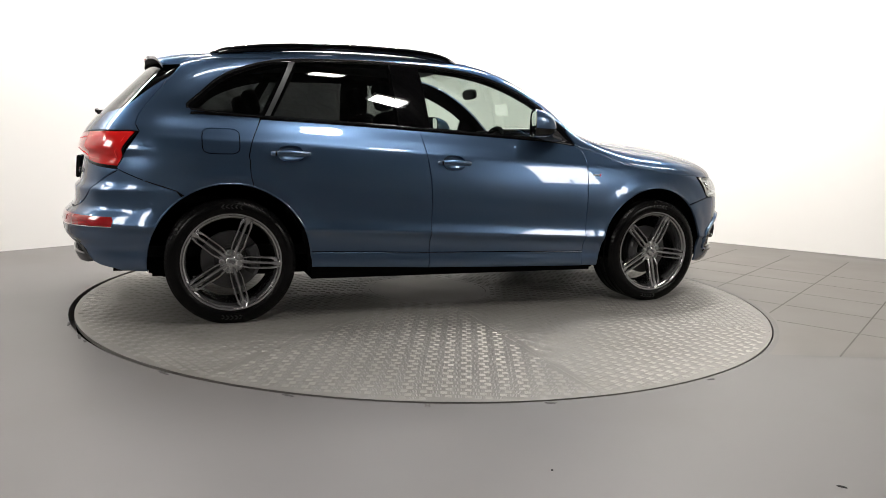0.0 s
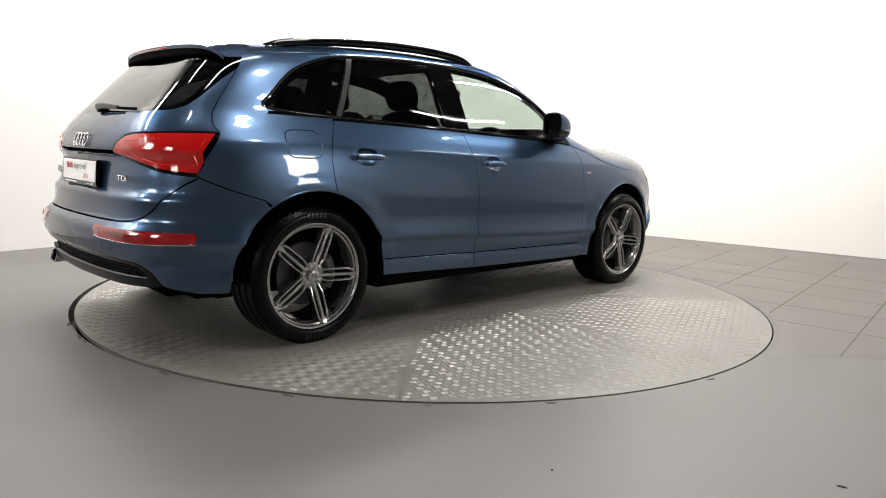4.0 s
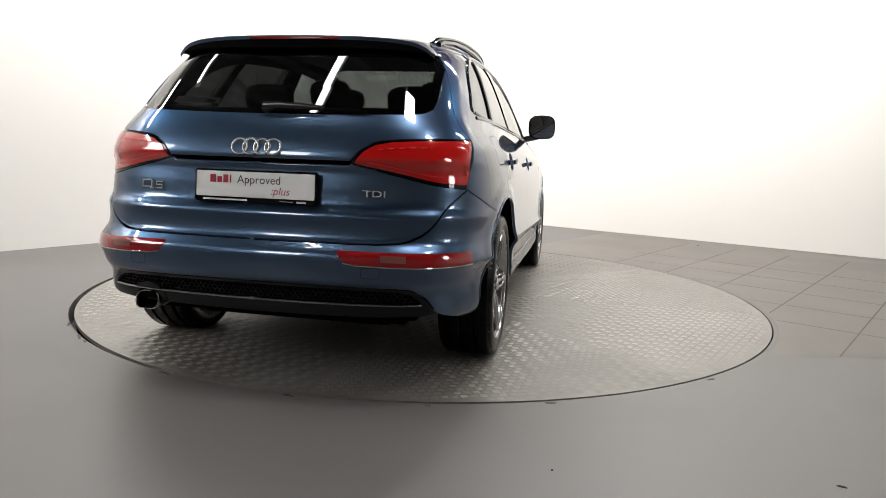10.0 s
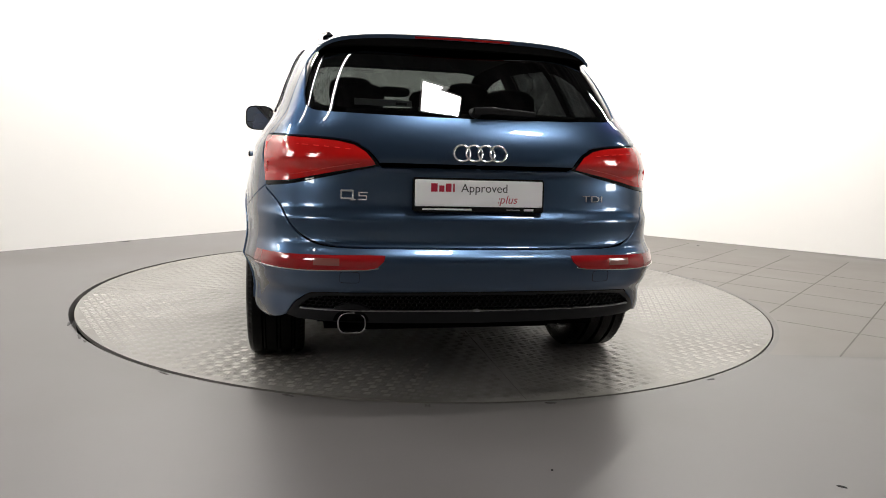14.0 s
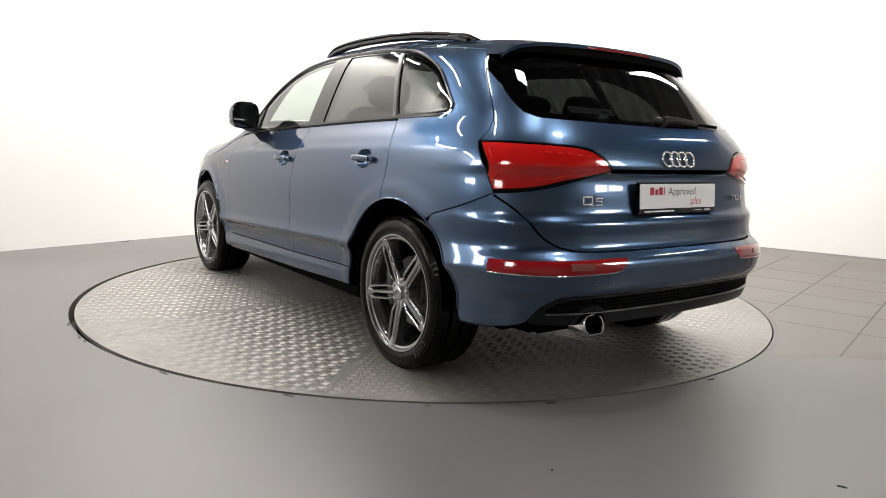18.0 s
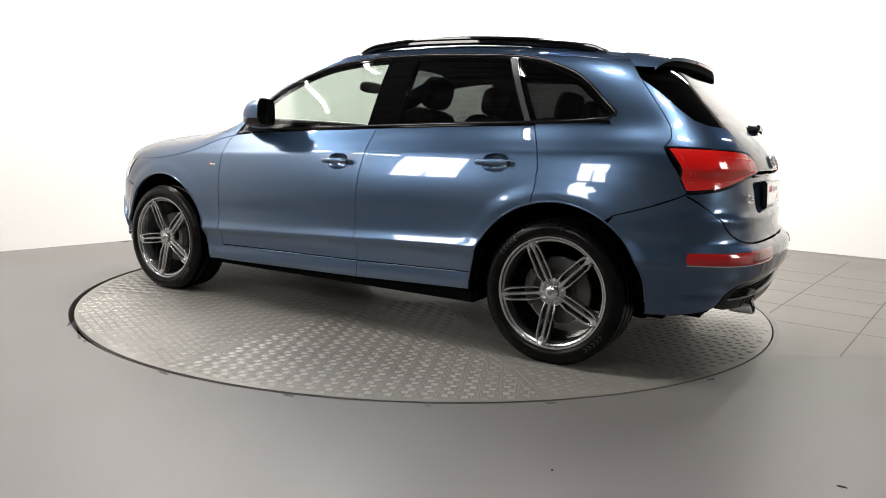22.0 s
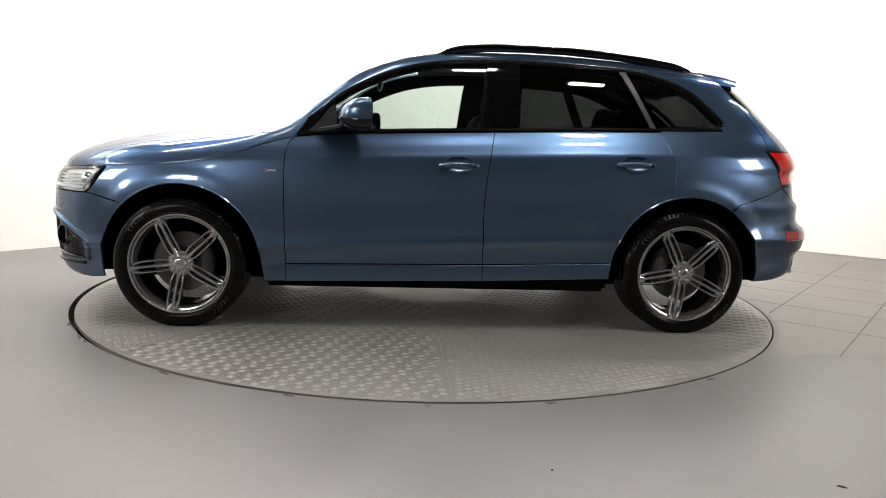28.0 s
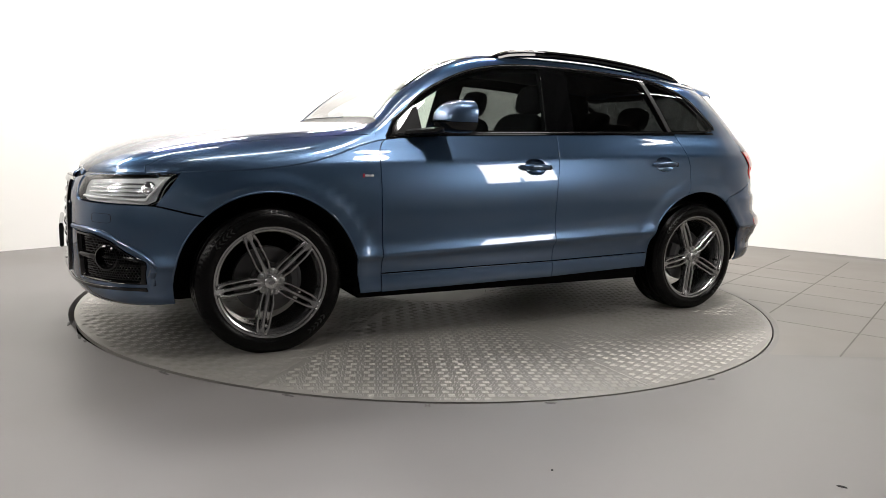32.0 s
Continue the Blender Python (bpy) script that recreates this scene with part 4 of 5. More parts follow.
DIFFGREY = material("dark_grey_satin_plastic", (0.010, 0.0105, 0.012), 0.3, spec=0.2)
skin("diffuser", wall, dfo + E_(DIFF_IN[::-1]), DIFFGREY, car, res=FINE, both=True, push=0.002, lip=0.03, label="dark grey diffuser frame below the bumper")
skin("diffuser_backing", wall, E_([(y, z) for y, z in DIFF_OUT]) + E_([(0.70, 0.36), (0.0, 0.35)]), DARK, car, res=RES_W, both=True, push=-0.035)
blade = E_([(y, 0.389) for y in np.linspace(0, 0.69, 20)]) + E_([(y, 0.380) for y in np.linspace(0.69, 0, 20)])
skin("diffuser_edge", wall, blade, STEEL, car, res=(0.022, 0.004), both=True, push=0.006, label="bright edge strip of the diffuser")


def honeycomb(name, cells, place, r, parent, mat):
    """Hexagonal mesh: one thin ring a cell."""
    vs, fs, flat = [], [], []
    for cy, cz in cells:
        for rr, dep in ((r, 0.0), (r * 0.80, 0.0), (r * 0.80, -0.012)):
            for k in range(6):
                a = math.pi / 6 + k * math.pi / 3
                flat.append((cy + rr * math.cos(a), cz + rr * 0.8 * math.sin(a), dep))
    vs = place(np.array(flat))
    for b in range(0, len(vs), 18):
        for k in range(6):
            j = (k + 1) % 6
            fs.append((b + k, b + j, b + 6 + j, b + 6 + k))
            fs.append((b + 6 + k, b + 6 + j, b + 12 + j, b + 12 + k))
    ob = link_mesh(name, vs, fs, mat, parent, smooth=False, at=OFF)
    ob["kind"] = "stuff"
    return ob


def back_place(q):
    sh = end_all(np.abs(q[:, 0]), q[:, 1])
    p = wall(sh[:, 0], sh[:, 1])
    return np.stack([p[:, 0] + 0.014 - q[:, 2], np.copysign(p[:, 1], q[:, 0]), p[:, 2]], -1)


R6 = 0.0125
cells = []
for i in range(-34, 35):
    for j in range(7):
        y, z = i * R6 * math.sqrt(3) + (R6 * 0.866 if j % 2 else 0), 0.388 + j * R6 * 1.5 * 0.8
        lim = 0.69 if z < 0.40 else 0.675 if z < 0.42 else 0.64
        if abs(y) < lim and z < 0.445:
            cells.append((y, z))
honeycomb("diffuser_mesh", cells, back_place, R6, car, PLASTIC)
REFL = E_([(0.372, 0.606), (0.45, 0.606), (0.6, 0.603), (0.70, 0.601)]) + W_([(-2.006, 0.596), (-2.003, 0.575), (-2.012, 0.547)]) + E_([(0.70, 0.547), (0.6, 0.549), (0.45, 0.554), (0.405, 0.562), (0.38, 0.585)])
AMBER = material("clear_lamp_insert", (0.22, 0.07, 0.06), 0.12, 0, 1.0)
for side in (1, -1):
    rb = skin("reflector", wall, REFL, DEEPRED, car, res=FINE, side=side, push=0.003, lip=0.008, gap=0.0, label="long red rear reflector")[0]
    ob = skin("reverse_lens", wall, E_([(0.545, 0.592), (0.64, 0.591), (0.64, 0.566), (0.545, 0.568)]), AMBER, rb, res=FINE, side=side, push=0.006, gap=0.0, label="clear insert")[0]
    ob.matrix_basis = Matrix()
    ob = skin("chrome_edge", wall, E_([(0.40, 0.562), (0.45, 0.554), (0.6, 0.549), (0.70, 0.547)]) + W_([(-2.012, 0.547), (-2.012, 0.5435)]) + E_([(0.70, 0.5435), (0.6, 0.5455), (0.45, 0.5505), (0.40, 0.558)]), CHROME, rb, res=FINE, side=side, push=0.005, gap=0.0)[0]
    ob.matrix_basis = Matrix()
    ring_o = ellipse(0.507, 0.523, 0.037, 0.022, 24, 6)
    ring_i = ellipse(0.507, 0.523, 0.0355, 0.0205, 24, 6)
    skin("tow_cover_seam", wall, E_(ring_o), GAP, car, holes=[E_(ring_i)], res=FINE, side=side, push=0.0008, gap=0.0, lip=0.001)


# exhaust
def exhaust():
    bm = bmesh.new()
    prof = []
    n = 28
    for i in range(n):
        a = 2 * math.pi * i / n
        c, s_ = math.cos(a), math.sin(a)
        z = 0.040 * math.copysign(abs(s_) ** 0.8, s_)
        prof.append((0.054 * math.copysign(abs(c) ** 0.75, c), max(z, -0.036)))
    def tube(stops, target):
        rings = []
        for x, f in stops:
            rings.append([target.verts.new((x + 0.010 * (p[1] / 0.036) * (1 if x < -2.2 else 0), 0.494 + p[0] * f, 0.336 + p[1] * f)) for p in prof])
        for a, b in zip(rings[:-1], rings[1:]):
            for i in range(n):
                target.faces.new((a[i], a[(i + 1) % n], b[(i + 1) % n], b[i]))
        return rings

    tube(((-2.15, 1.0), (-2.234, 1.05), (-2.244, 1.02), (-2.244, 0.93), (-2.234, 0.88)), bm)
    ob = cpart("exhaust_tip", bm, CHROME, "oval chrome exhaust tip")
    bm = bmesh.new()
    bm.faces.new(tube(((-2.234, 0.88), (-2.16, 0.85)), bm)[-1])
    part("exhaust_bore", bm, DARK, ob)
    outer = [(0.494 + 0.090 * math.cos(a), 0.340 + 0.072 * math.sin(a)) for a in np.linspace(0, math.pi, 20)]
    inner = [(0.494 + 0.068 * math.cos(a), 0.340 + 0.051 * math.sin(a)) for a in np.linspace(math.pi, 0, 20)]
    skin("exhaust_arch", wall, E_(outer + inner), DIFFGREY, car, res=FINE, push=0.006, lip=0.03, gap=0.0, label="dark grey arch over the exhaust tip")
    fill = [(0.494 + 0.069 * math.cos(a), 0.340 + 0.052 * math.sin(a)) for a in np.linspace(0, math.pi, 20)]
    skin("exhaust_shroud", wall, E_(fill), DARK, car, res=FINE, push=0.0035, lip=0.002, gap=0.0)


exhaust()


# spoiler
def spoiler():
    n = 36
    ys = np.linspace(-0.622, 0.622, n + 1)
    bm, bm2 = bmesh.new(), bmesh.new()
    top, low_ = [], []
    for y in ys:
        ay = abs(y)
        f = ay / 0.622
        p0 = upper(*upper_top(-1.565, min(ay, 0.575)))
        z0 = float(p0[2]) + 0.003 - 0.055 * max(0, (ay - 0.56) / 0.062)
        xt, zt = -1.856 + 0.22 * ay ** 2 + 0.025 * f ** 8, 1.490 - 0.030 * f ** 4 - 0.040 * f ** 14
        row = []
        for k in range(7):
            t = k / 6
            row.append((-1.575 + (xt + 1.575) * t, y, z0 + (zt - z0) * t + 0.008 * math.sin(math.pi * t) * (1 - f ** 4)))
        row.append((xt + 0.004, y, zt - 0.016))
        top.append([bm.verts.new(q) for q in row])
        xl, zl = -1.862 + 0.22 * ay ** 2 + 0.03 * f ** 6, 1.440 - 0.012 * f ** 6
        r2 = []
        for k in range(5):
            t = k / 4
            r2.append((xt + 0.006 + (xl - xt) * (t ** 0.8), y * (1 - 0.004 * t), zt - 0.015 + (zl - zt + 0.015) * t))
        r2.append((-1.70 + 0.12 * ay ** 2, y * 0.985, 1.418))
        low_.append([bm2.verts.new(q) for q in r2])
    for b_, rows in ((bm, top), (bm2, low_)):
        for a, b in zip(rows[:-1], rows[1:]):
            for k in range(len(a) - 1):
                b_.faces.new((a[k], a[k + 1], b[k + 1], b[k]))
    ob = cpart("spoiler", bm, PAINT, "body-coloured roof spoiler", angle=50)
    part("spoiler_underside", bm2, DARK, ob, "black underside", angle=60)
    bm = bmesh.new()
    sweep(bm, [(-1.856 + 0.22 * y * y, y, 1.479 - 0.030 * (abs(y) / 0.622) ** 4) for y in np.linspace(-0.21, 0.21, 15)], 0.009, 0.006, up=(1, 0, 0.2))
    part("brake_light", bm, DEEPRED, ob, "slim red high-level brake light")


spoiler()


# wiper, emblem, plate and badges
def wiper():
    g_ = lambda y, z, o: tuple(np.array((-1, 0, 0.0)) * o + wall(*wall_end(abs(y), z)) * np.array((1, -1 if y < 0 else 1, 1)))
    bm = bmesh.new()
    revolve(bm, [(-0.02, 0.001), (-0.02, 0.018), (0.02, 0.022), (0.03, 0.024)], 20)
    bmesh.ops.transform(bm, verts=bm.verts, matrix=Matrix.Translation(g_(0.0, 1.158, 0.012)) @ Matrix.Rotation(radians(-90), 4, "Z"))
    ob = cpart("rear_wiper", bm, PLASTIC, "black rear wiper")
    bm = bmesh.new()
    sweep(bm, [g_(0.01, 1.168, 0.040), g_(-0.06, 1.172, 0.042), g_(-0.15, 1.168, 0.038), g_(-0.25, 1.163, 0.030)], 0.026, 0.016, up=(1, 0, 0), taper=lambda t: 1.25 - 0.5 * t)
    part("wiper_arm", bm, WIPER, ob)
    bm = bmesh.new()
    sweep(bm, [g_(y, 1.166 - 0.012 * abs(y) / 0.4, 0.014) for y in np.linspace(-0.02, -0.43, 12)], 0.014, 0.010, up=(1, 0, 0))
    part("wiper_blade", bm, DARK, ob)


wiper()


def back_frame(z, tilt, out=0.0, y=0.0):
    p = wall(*wall_end(abs(y), z))
    return Matrix.Translation((p[0] - out, y, z)) @ pose(0, 0, 0, 90 + tilt, 0, -90)


BADGE = material("bright_badge_chrome", (0.86, 0.87, 0.89), 0.2, 0.75)


def emblem():
    base = None
    m = back_frame(1.0, -18, 0.006)
    for k in range(4):
        bm = bmesh.new()
        rings, n = [], 40
        for i in range(n):
            a = 2 * math.pi * i / n
            ring = []
            for j in range(8):
                b = 2 * math.pi * j / 8
                r = 0.0325 + 0.0047 * math.cos(b)
                ring.append(bm.verts.new((r * math.cos(a) + (k - 1.5) * 0.0485, r * math.sin(a), 0.0045 * math.sin(b) + 0.001 * (k % 2))))
            rings.append(ring)
        for i in range(n):
            for j in range(8):
                a, b = rings[i], rings[(i + 1) % n]
                bm.faces.new((a[j], b[j], b[(j + 1) % 8], a[(j + 1) % 8]))
        bmesh.ops.transform(bm, verts=bm.verts, matrix=m)
        cpart("emblem_ring", bm, BADGE, "chrome emblem ring")


emblem()


PLATEWHITE = material("white_plate", (0.93, 0.93, 0.94), 0.2, 0, 1.0)
REDPRINT = material("red_print", (0.45, 0.02, 0.05), 0.4)
DARKPRINT = material("dark_print", (0.05, 0.05, 0.055), 0.4)


def plate():
    m = back_frame(0.838, -4, 0.016)
    bm = bmesh.new()
    box(bm, -0.266, 0.266, -0.066, 0.066, -0.012, 0.008, 0.005)
    bmesh.ops.transform(bm, verts=bm.verts, matrix=m)
    ob = cpart("plate_frame", bm, BLACK, "black frame around a white dealer plate")
    bm = bmesh.new()
    box(bm, -0.258, 0.258, -0.045, 0.058, 0.006, 0.0105, 0.002)
    bmesh.ops.transform(bm, verts=bm.verts, matrix=m)
    part("plate", bm, PLATEWHITE, ob, "white dealer plate with red and black print")
    lettering("plate_text", "Approved", 0.047, m @ pose(-0.076, 0.012, 0.0112), DARKPRINT, ob)
    lettering("plate_text", ":plus", 0.045, m @ pose(0.07, -0.030, 0.0112), REDPRINT, ob, shear=0.25)
    for x0, x1, y0, y1 in ((-0.195, -0.170, 0.012, 0.044), (-0.163, -0.143, 0.012, 0.036), (-0.137, -0.115, 0.012, 0.044), (-0.108, -0.102, 0.012, 0.044)):
        bm = bmesh.new()
        box(bm, x0, x1, y0, y1, 0.0105, 0.0113)
        bmesh.ops.transform(bm, verts=bm.verts, matrix=m)
        part("print_bar", bm, REDPRINT, ob, smooth=False)
    for x0, x1, y0, y1 in ((-0.228, -0.032, -0.0595, -0.0525), (0.11, 0.165, -0.0565, -0.0545), (0.182, 0.222, -0.060, -0.052)):
        bm = bmesh.new()
        box(bm, x0, x1, y0, y1, 0.008, 0.0088)
        bmesh.ops.transform(bm, verts=bm.verts, matrix=m)
        part("print_bar", bm, WHITE, ob, smooth=False)


plate()




def badges():
    m = back_frame(0.822, -4, 0.010, -0.455) @ pose(0, 0, 0, 0, 6, 0)
    lettering("engine_badge", "TDI", 0.047, m @ pose(-0.012, -0.006, 0) @ Matrix.Diagonal((1.3, 0.78, 1, 1)), BADGE, car, 0.003).matrix_basis = OFF
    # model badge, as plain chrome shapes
    m = back_frame(0.832, -4, 0.010, 0.485) @ pose(0, 0, 0, 0, -6, 0)
    bm = bmesh.new()
    for x0, x1, y0, y1 in ((-0.052, -0.006, 0.010, 0.017), (-0.052, -0.006, -0.020, -0.013), (-0.055, -0.048, -0.017, 0.014), (-0.010, -0.003, -0.017, 0.014), (-0.016, 0.004, -0.024, -0.018), (0.014, 0.050, 0.004, 0.009), (0.014, 0.019, -0.004, 0.006), (0.014, 0.046, -0.008, -0.003), (0.043, 0.048, -0.020, -0.006), (0.012, 0.046, -0.023, -0.018)):
        box(bm, x0, x1, y0, y1, -0.002, 0.004, 0.0008)
    bmesh.ops.transform(bm, verts=bm.verts, matrix=m)
    cpart("model_badge", bm, BADGE, "small chrome model badge")
    for side in (1, -1):
        bm = bmesh.new()
        p = wall(*wall_at(0.912, 0.865))
        box(bm, 0.888, 0.936, side * p[1] - 0.002, side * p[1] + 0.004, 0.861, 0.871, 0.0012)
        ob = cpart("fender_badge", bm, BADGE, "small chrome badge bar")
        bm = bmesh.new()
        box(bm, 0.938, 0.946, side * p[1] - 0.002, side * p[1] + 0.0045, 0.856, 0.875, 0.0012)
        part("badge_mark", bm, REDPRINT, ob)


badges()


# roof rails
def roof_rail(side):
    bm = bmesh.new()
    pts = [(0.03, 0.555, 1.540), (-0.02, 0.562, 1.566), (-0.10, 0.568, 1.590), (-0.25, 0.572, 1.604), (-0.45, 0.574, 1.609), (-0.75, 0.573, 1.604), (-1.06, 0.568, 1.584), (-1.30, 0.560, 1.556), (-1.42, 0.553, 1.534), (-1.485, 0.548, 1.508)]
    P3 = [(x, side * y, z) for x, y, z in curve(pts, 0.04)]
    sweep(bm, P3, 0.032, 0.019, up=(0, 0, 1))
    ob = cpart("roof_rail", bm, BLACK, "gloss black roof rail")
    bm = bmesh.new()
    P4 = []
    for x in np.linspace(-0.02, -1.44, 24):
        z = float(np.interp(-x, [-p[0] for p in pts], [p[2] for p in pts]))
        P4.append((x, side * 0.560, z - 0.017))
    sweep(bm, P4, 0.044, 0.032, up=(0, 0, 1))
    part("rail_base", bm, BLACK, ob)


for side in (1, -1):
    roof_rail(side)


# door mirrors
def mirror(side):
    seat_m = Matrix.Translation((0.404, side * 0.956, 1.180)) @ pose(0, 0, 0, 0, 0, side * 16)

    def shell(z_cut, above):
        bm = bmesh.new()
        n, rows = 32, []
        for k in range(13):
            t = k / 12
            f = max((1 - t ** 2.6) ** 0.5, 0.03)
            ring = []
            for i in range(n):
                a = 2 * math.pi * i / n
                c, s_ = math.cos(a), math.sin(a)
                q = (abs(c) ** 3.2 + abs(s_) ** 3.2) ** (-1 / 3.2)
                y = side * (0.102 * c * q * (0.35 + 0.65 * f) - 0.035 * t)
                z = 0.086 * s_ * q * f - 0.022 * t * t
                z = max(z, z_cut) if above else min(z, z_cut - 0.003)
                ring.append(bm.verts.new(seat_m @ Vector((0.145 * t, y, z))))
            rows.append(ring)
        for a, b in zip(rows[:-1], rows[1:]):
            for i in range(n):
                bm.faces.new((a[i], a[(i + 1) % n], b[(i + 1) % n], b[i]))
        bm.faces.new(rows[-1])
        bmesh.ops.remove_doubles(bm, verts=bm.verts, dist=0.0004)
        return bm

    ob = cpart("door_mirror", shell(-0.030, True), PAINT, "body-coloured door mirror with a black base", angle=50)
    part("mirror_base", shell(-0.030, False), BLACK, ob, angle=50)
    outline = []
    for i in range(40):
        a = 2 * math.pi * i / 40
        c, s_ = math.cos(a), math.sin(a)
        q = (abs(c) ** 3.4 + abs(s_) ** 3.4) ** (-1 / 3.4)
        outline.append((0.102 * c * q, 0.086 * s_ * q))
    ring_at = lambda x, f: [seat_m @ Vector((x, y * f, z * f)) for y, z in outline]
    bm = bmesh.new()
    rims = [[bm.verts.new(p) for p in ring_at(x, f)] for x, f in ((0.0, 1.0), (-0.004, 0.97), (-0.002, 0.93), (0.036, 0.90))]
    for f0, f1 in zip(rims[:-1], rims[1:]):
        for i in range(40):
            bm.faces.new((f0[i], f0[(i + 1) % 40], f1[(i + 1) % 40], f1[i]))
    part("mirror_rim", bm, BLACK, ob)
    bm = bmesh.new()
    bm.faces.new([bm.verts.new(seat_m @ pose(0.022, 0, 0, 0, -4, side * -11) @ Vector((0, y * 0.905, z * 0.905))) for y, z in outline])
    part("mirror_glass", bm, MIRROR, ob, smooth=False)
    bm = bmesh.new()
    sweep(bm, [(0.63, side * 0.79, 1.088), (0.60, side * 0.83, 1.094), (0.52, side * 0.89, 1.106), (0.48, side * 0.93, 1.122)], 0.13, 0.035, up=(0, 0, 1))
    part("mirror_arm", bm, PLASTIC, ob)
    tri = U_([(0.735, belt(0.735) + 0.02), (0.61, 1.222), (0.585, 1.235), (0.575, belt(0.575) + 0.022)])
    skin("mirror_triangle", upper, tri, PLASTIC, car, res=(0.04, 0.06), side=side, push=0.002, gap=0.0)


MIRROR = material("mirror_glass", (0.85, 0.87, 0.87), 0.02, 1.0)
for side in (1, -1):
    mirror(side)

# front end
fb = G_([(0.0, 0.235), (0.0, 0.345), (0.30, 0.345), (0.36, 0.40), (0.40, 0.56), (0.38, 0.70), (0.33, 0.815)]) + [np.array((wall_end(0.45, 0.82, True)[0], 0.897))]
fb += G_([(0.47, 0.74), (0.50, 0.722), (0.60, 0.718)]) + W_([(2.0, 0.715), (1.914, 0.7135), (1.82, 0.6915), (1.702, 0.6640)]) + W_(arc(AXLE, WZ, ARCH, 47, -12)) + W_([(1.90, 0.243)]) + G_([(0.70, 0.236), (0.45, 0.235)])
FOG = G_([(0.47, 0.575), (0.62, 0.570), (0.70, 0.545)]) + W_([(2.015, 0.455), (1.965, 0.385), (1.985, 0.352), (2.1, 0.345)]) + G_([(0.60, 0.345), (0.47, 0.350)])
skin("front_bumper", wall, fb, PAINT, car, holes=[FOG], res=RES_W, both=True)
for side in (1, -1):
    skin("fog_grille", wall, FOG, DARK, car, res=RES_W, side=side, push=-0.045, label="black honeycomb grille around the fog lamp")
    mid_ = np.mean(np.array(FOG), 0)
    mid_f = mid_
    inn = [mid_ + (p - mid_) * 0.90 for p in FOG]
    skin("fog_surround", wall, FOG, BLACK, car, holes=[inn], res=FINE, side=side, push=0.001, lip=0.05)


def front_place(side):
    def place(s_, h_, dep):
        p = wall(s_, h_)
        q = wall(s_, h_ + 0.001)
        p2 = wall(s_ + 0.001, h_)
        n_ = np.cross(p2 - p, q - p)
        n_ = n_ / np.linalg.norm(n_)
        if n_[0] < 0:
            n_ = -n_
        p = p + n_ * (dep - 0.018)
        return (p[0], side * p[1], p[2])
    return place


fcells = []
fa = np.array(FOG)
for i in range(40):
    for j in range(20):
        c = np.array((fa[:, 0].min() + i * 0.0098 + (0.0049 if j % 2 else 0), fa[:, 1].min() + j * 0.0128))
        hit = False
        for a, b in zip(fa, np.roll(fa, -1, 0)):
            if (a[1] > c[1]) != (b[1] > c[1]) and c[0] < (b[0] - a[0]) * (c[1] - a[1]) / (b[1] - a[1]) + a[0]:
                hit = not hit
        if hit:
            fcells.append(tuple(c))


def fog(side):
    pl = front_place(side)
    vs, fs = [], []
    for cs, ch in fcells:
        b = len(vs)
        for f, dep in ((1.0, 0.0), (0.74, 0.0), (0.74, -0.02)):
            for k in range(6):
                a = math.pi / 6 + k * math.pi / 3
                vs.append(pl(cs + 0.0056 * f * math.cos(a), ch + 0.0085 * f * math.sin(a), dep))
        for k in range(6):
            j = (k + 1) % 6
            fs += [(b + k, b + j, b + 6 + j, b + 6 + k), (b + 6 + k, b + 6 + j, b + 12 + j, b + 12 + k)]
    ob = link_mesh("grille_mesh", vs, fs, BLACK, car, smooth=False, at=OFF)
    ob["kind"] = "stuff"
    c = wall(*wall_end(0.665, 0.462, True))
    m = Matrix.Translation((c[0] - 0.024, side * (c[1] - 0.006), c[2])) @ pose(0, 0, 0, 0, 0, side * 52)
    bm = bmesh.new()
    rings = revolve(bm, [(-0.02, 0.062), (0.012, 0.060), (0.016, 0.052), (0.004, 0.046), (-0.02, 0.043)], 36)
    bmesh.ops.transform(bm, verts=bm.verts, matrix=m @ pose(0, 0, 0, 0, 0, -90))
    ring = cpart("fog_lamp", bm, BLACK, "round fog lamp in a black ring")
    bm = bmesh.new()
    revolve(bm, [(-0.018, 0.044), (-0.010, 0.034), (-0.006, 0.02), (-0.005, 0.001)], 28)
    bmesh.ops.transform(bm, verts=bm.verts, matrix=m @ pose(0, 0, 0, 0, 0, -90))
    part("fog_lens", bm, SMOKED, ring)
    bm = bmesh.new()
    P3 = [pl(*wall_end(y, 0.465, True), 0.012) for y in np.linspace(0.48, 0.60, 8)] + [pl(*wall_at(x, 0.463), 0.012) for x in (2.13, 2.09)]
    sweep(bm, P3, 0.012, 0.02, up=(0, 0, 1))
    cpart("grille_bar", bm, BLACK)


SMOKED = material("smoked_lens", (0.03, 0.03, 0.032), 0.05)
SILVER = material("silver_reflector", (0.9, 0.91, 0.92), 0.2, 0.1)
for side in (1, -1):
    fog(side)
gr = G_([(0.0, 0.35), (0.295, 0.35), (0.352, 0.405), (0.39, 0.56), (0.372, 0.70), (0.325, 0.805), (0.0, 0.815)])
skin("grille", wall, gr, BLACK, car, res=RES_W, both=True, push=-0.02, label="gloss black single-frame grille")
gi_ = G_([(0.0, 0.375), (0.275, 0.375), (0.325, 0.42), (0.36, 0.56), (0.345, 0.69), (0.305, 0.785), (0.0, 0.792)])
skin("grille_frame", wall, gr + gi_[::-1], BLACK, car, res=FINE, both=True, push=0.012, lip=0.03)
bm = bmesh.new()
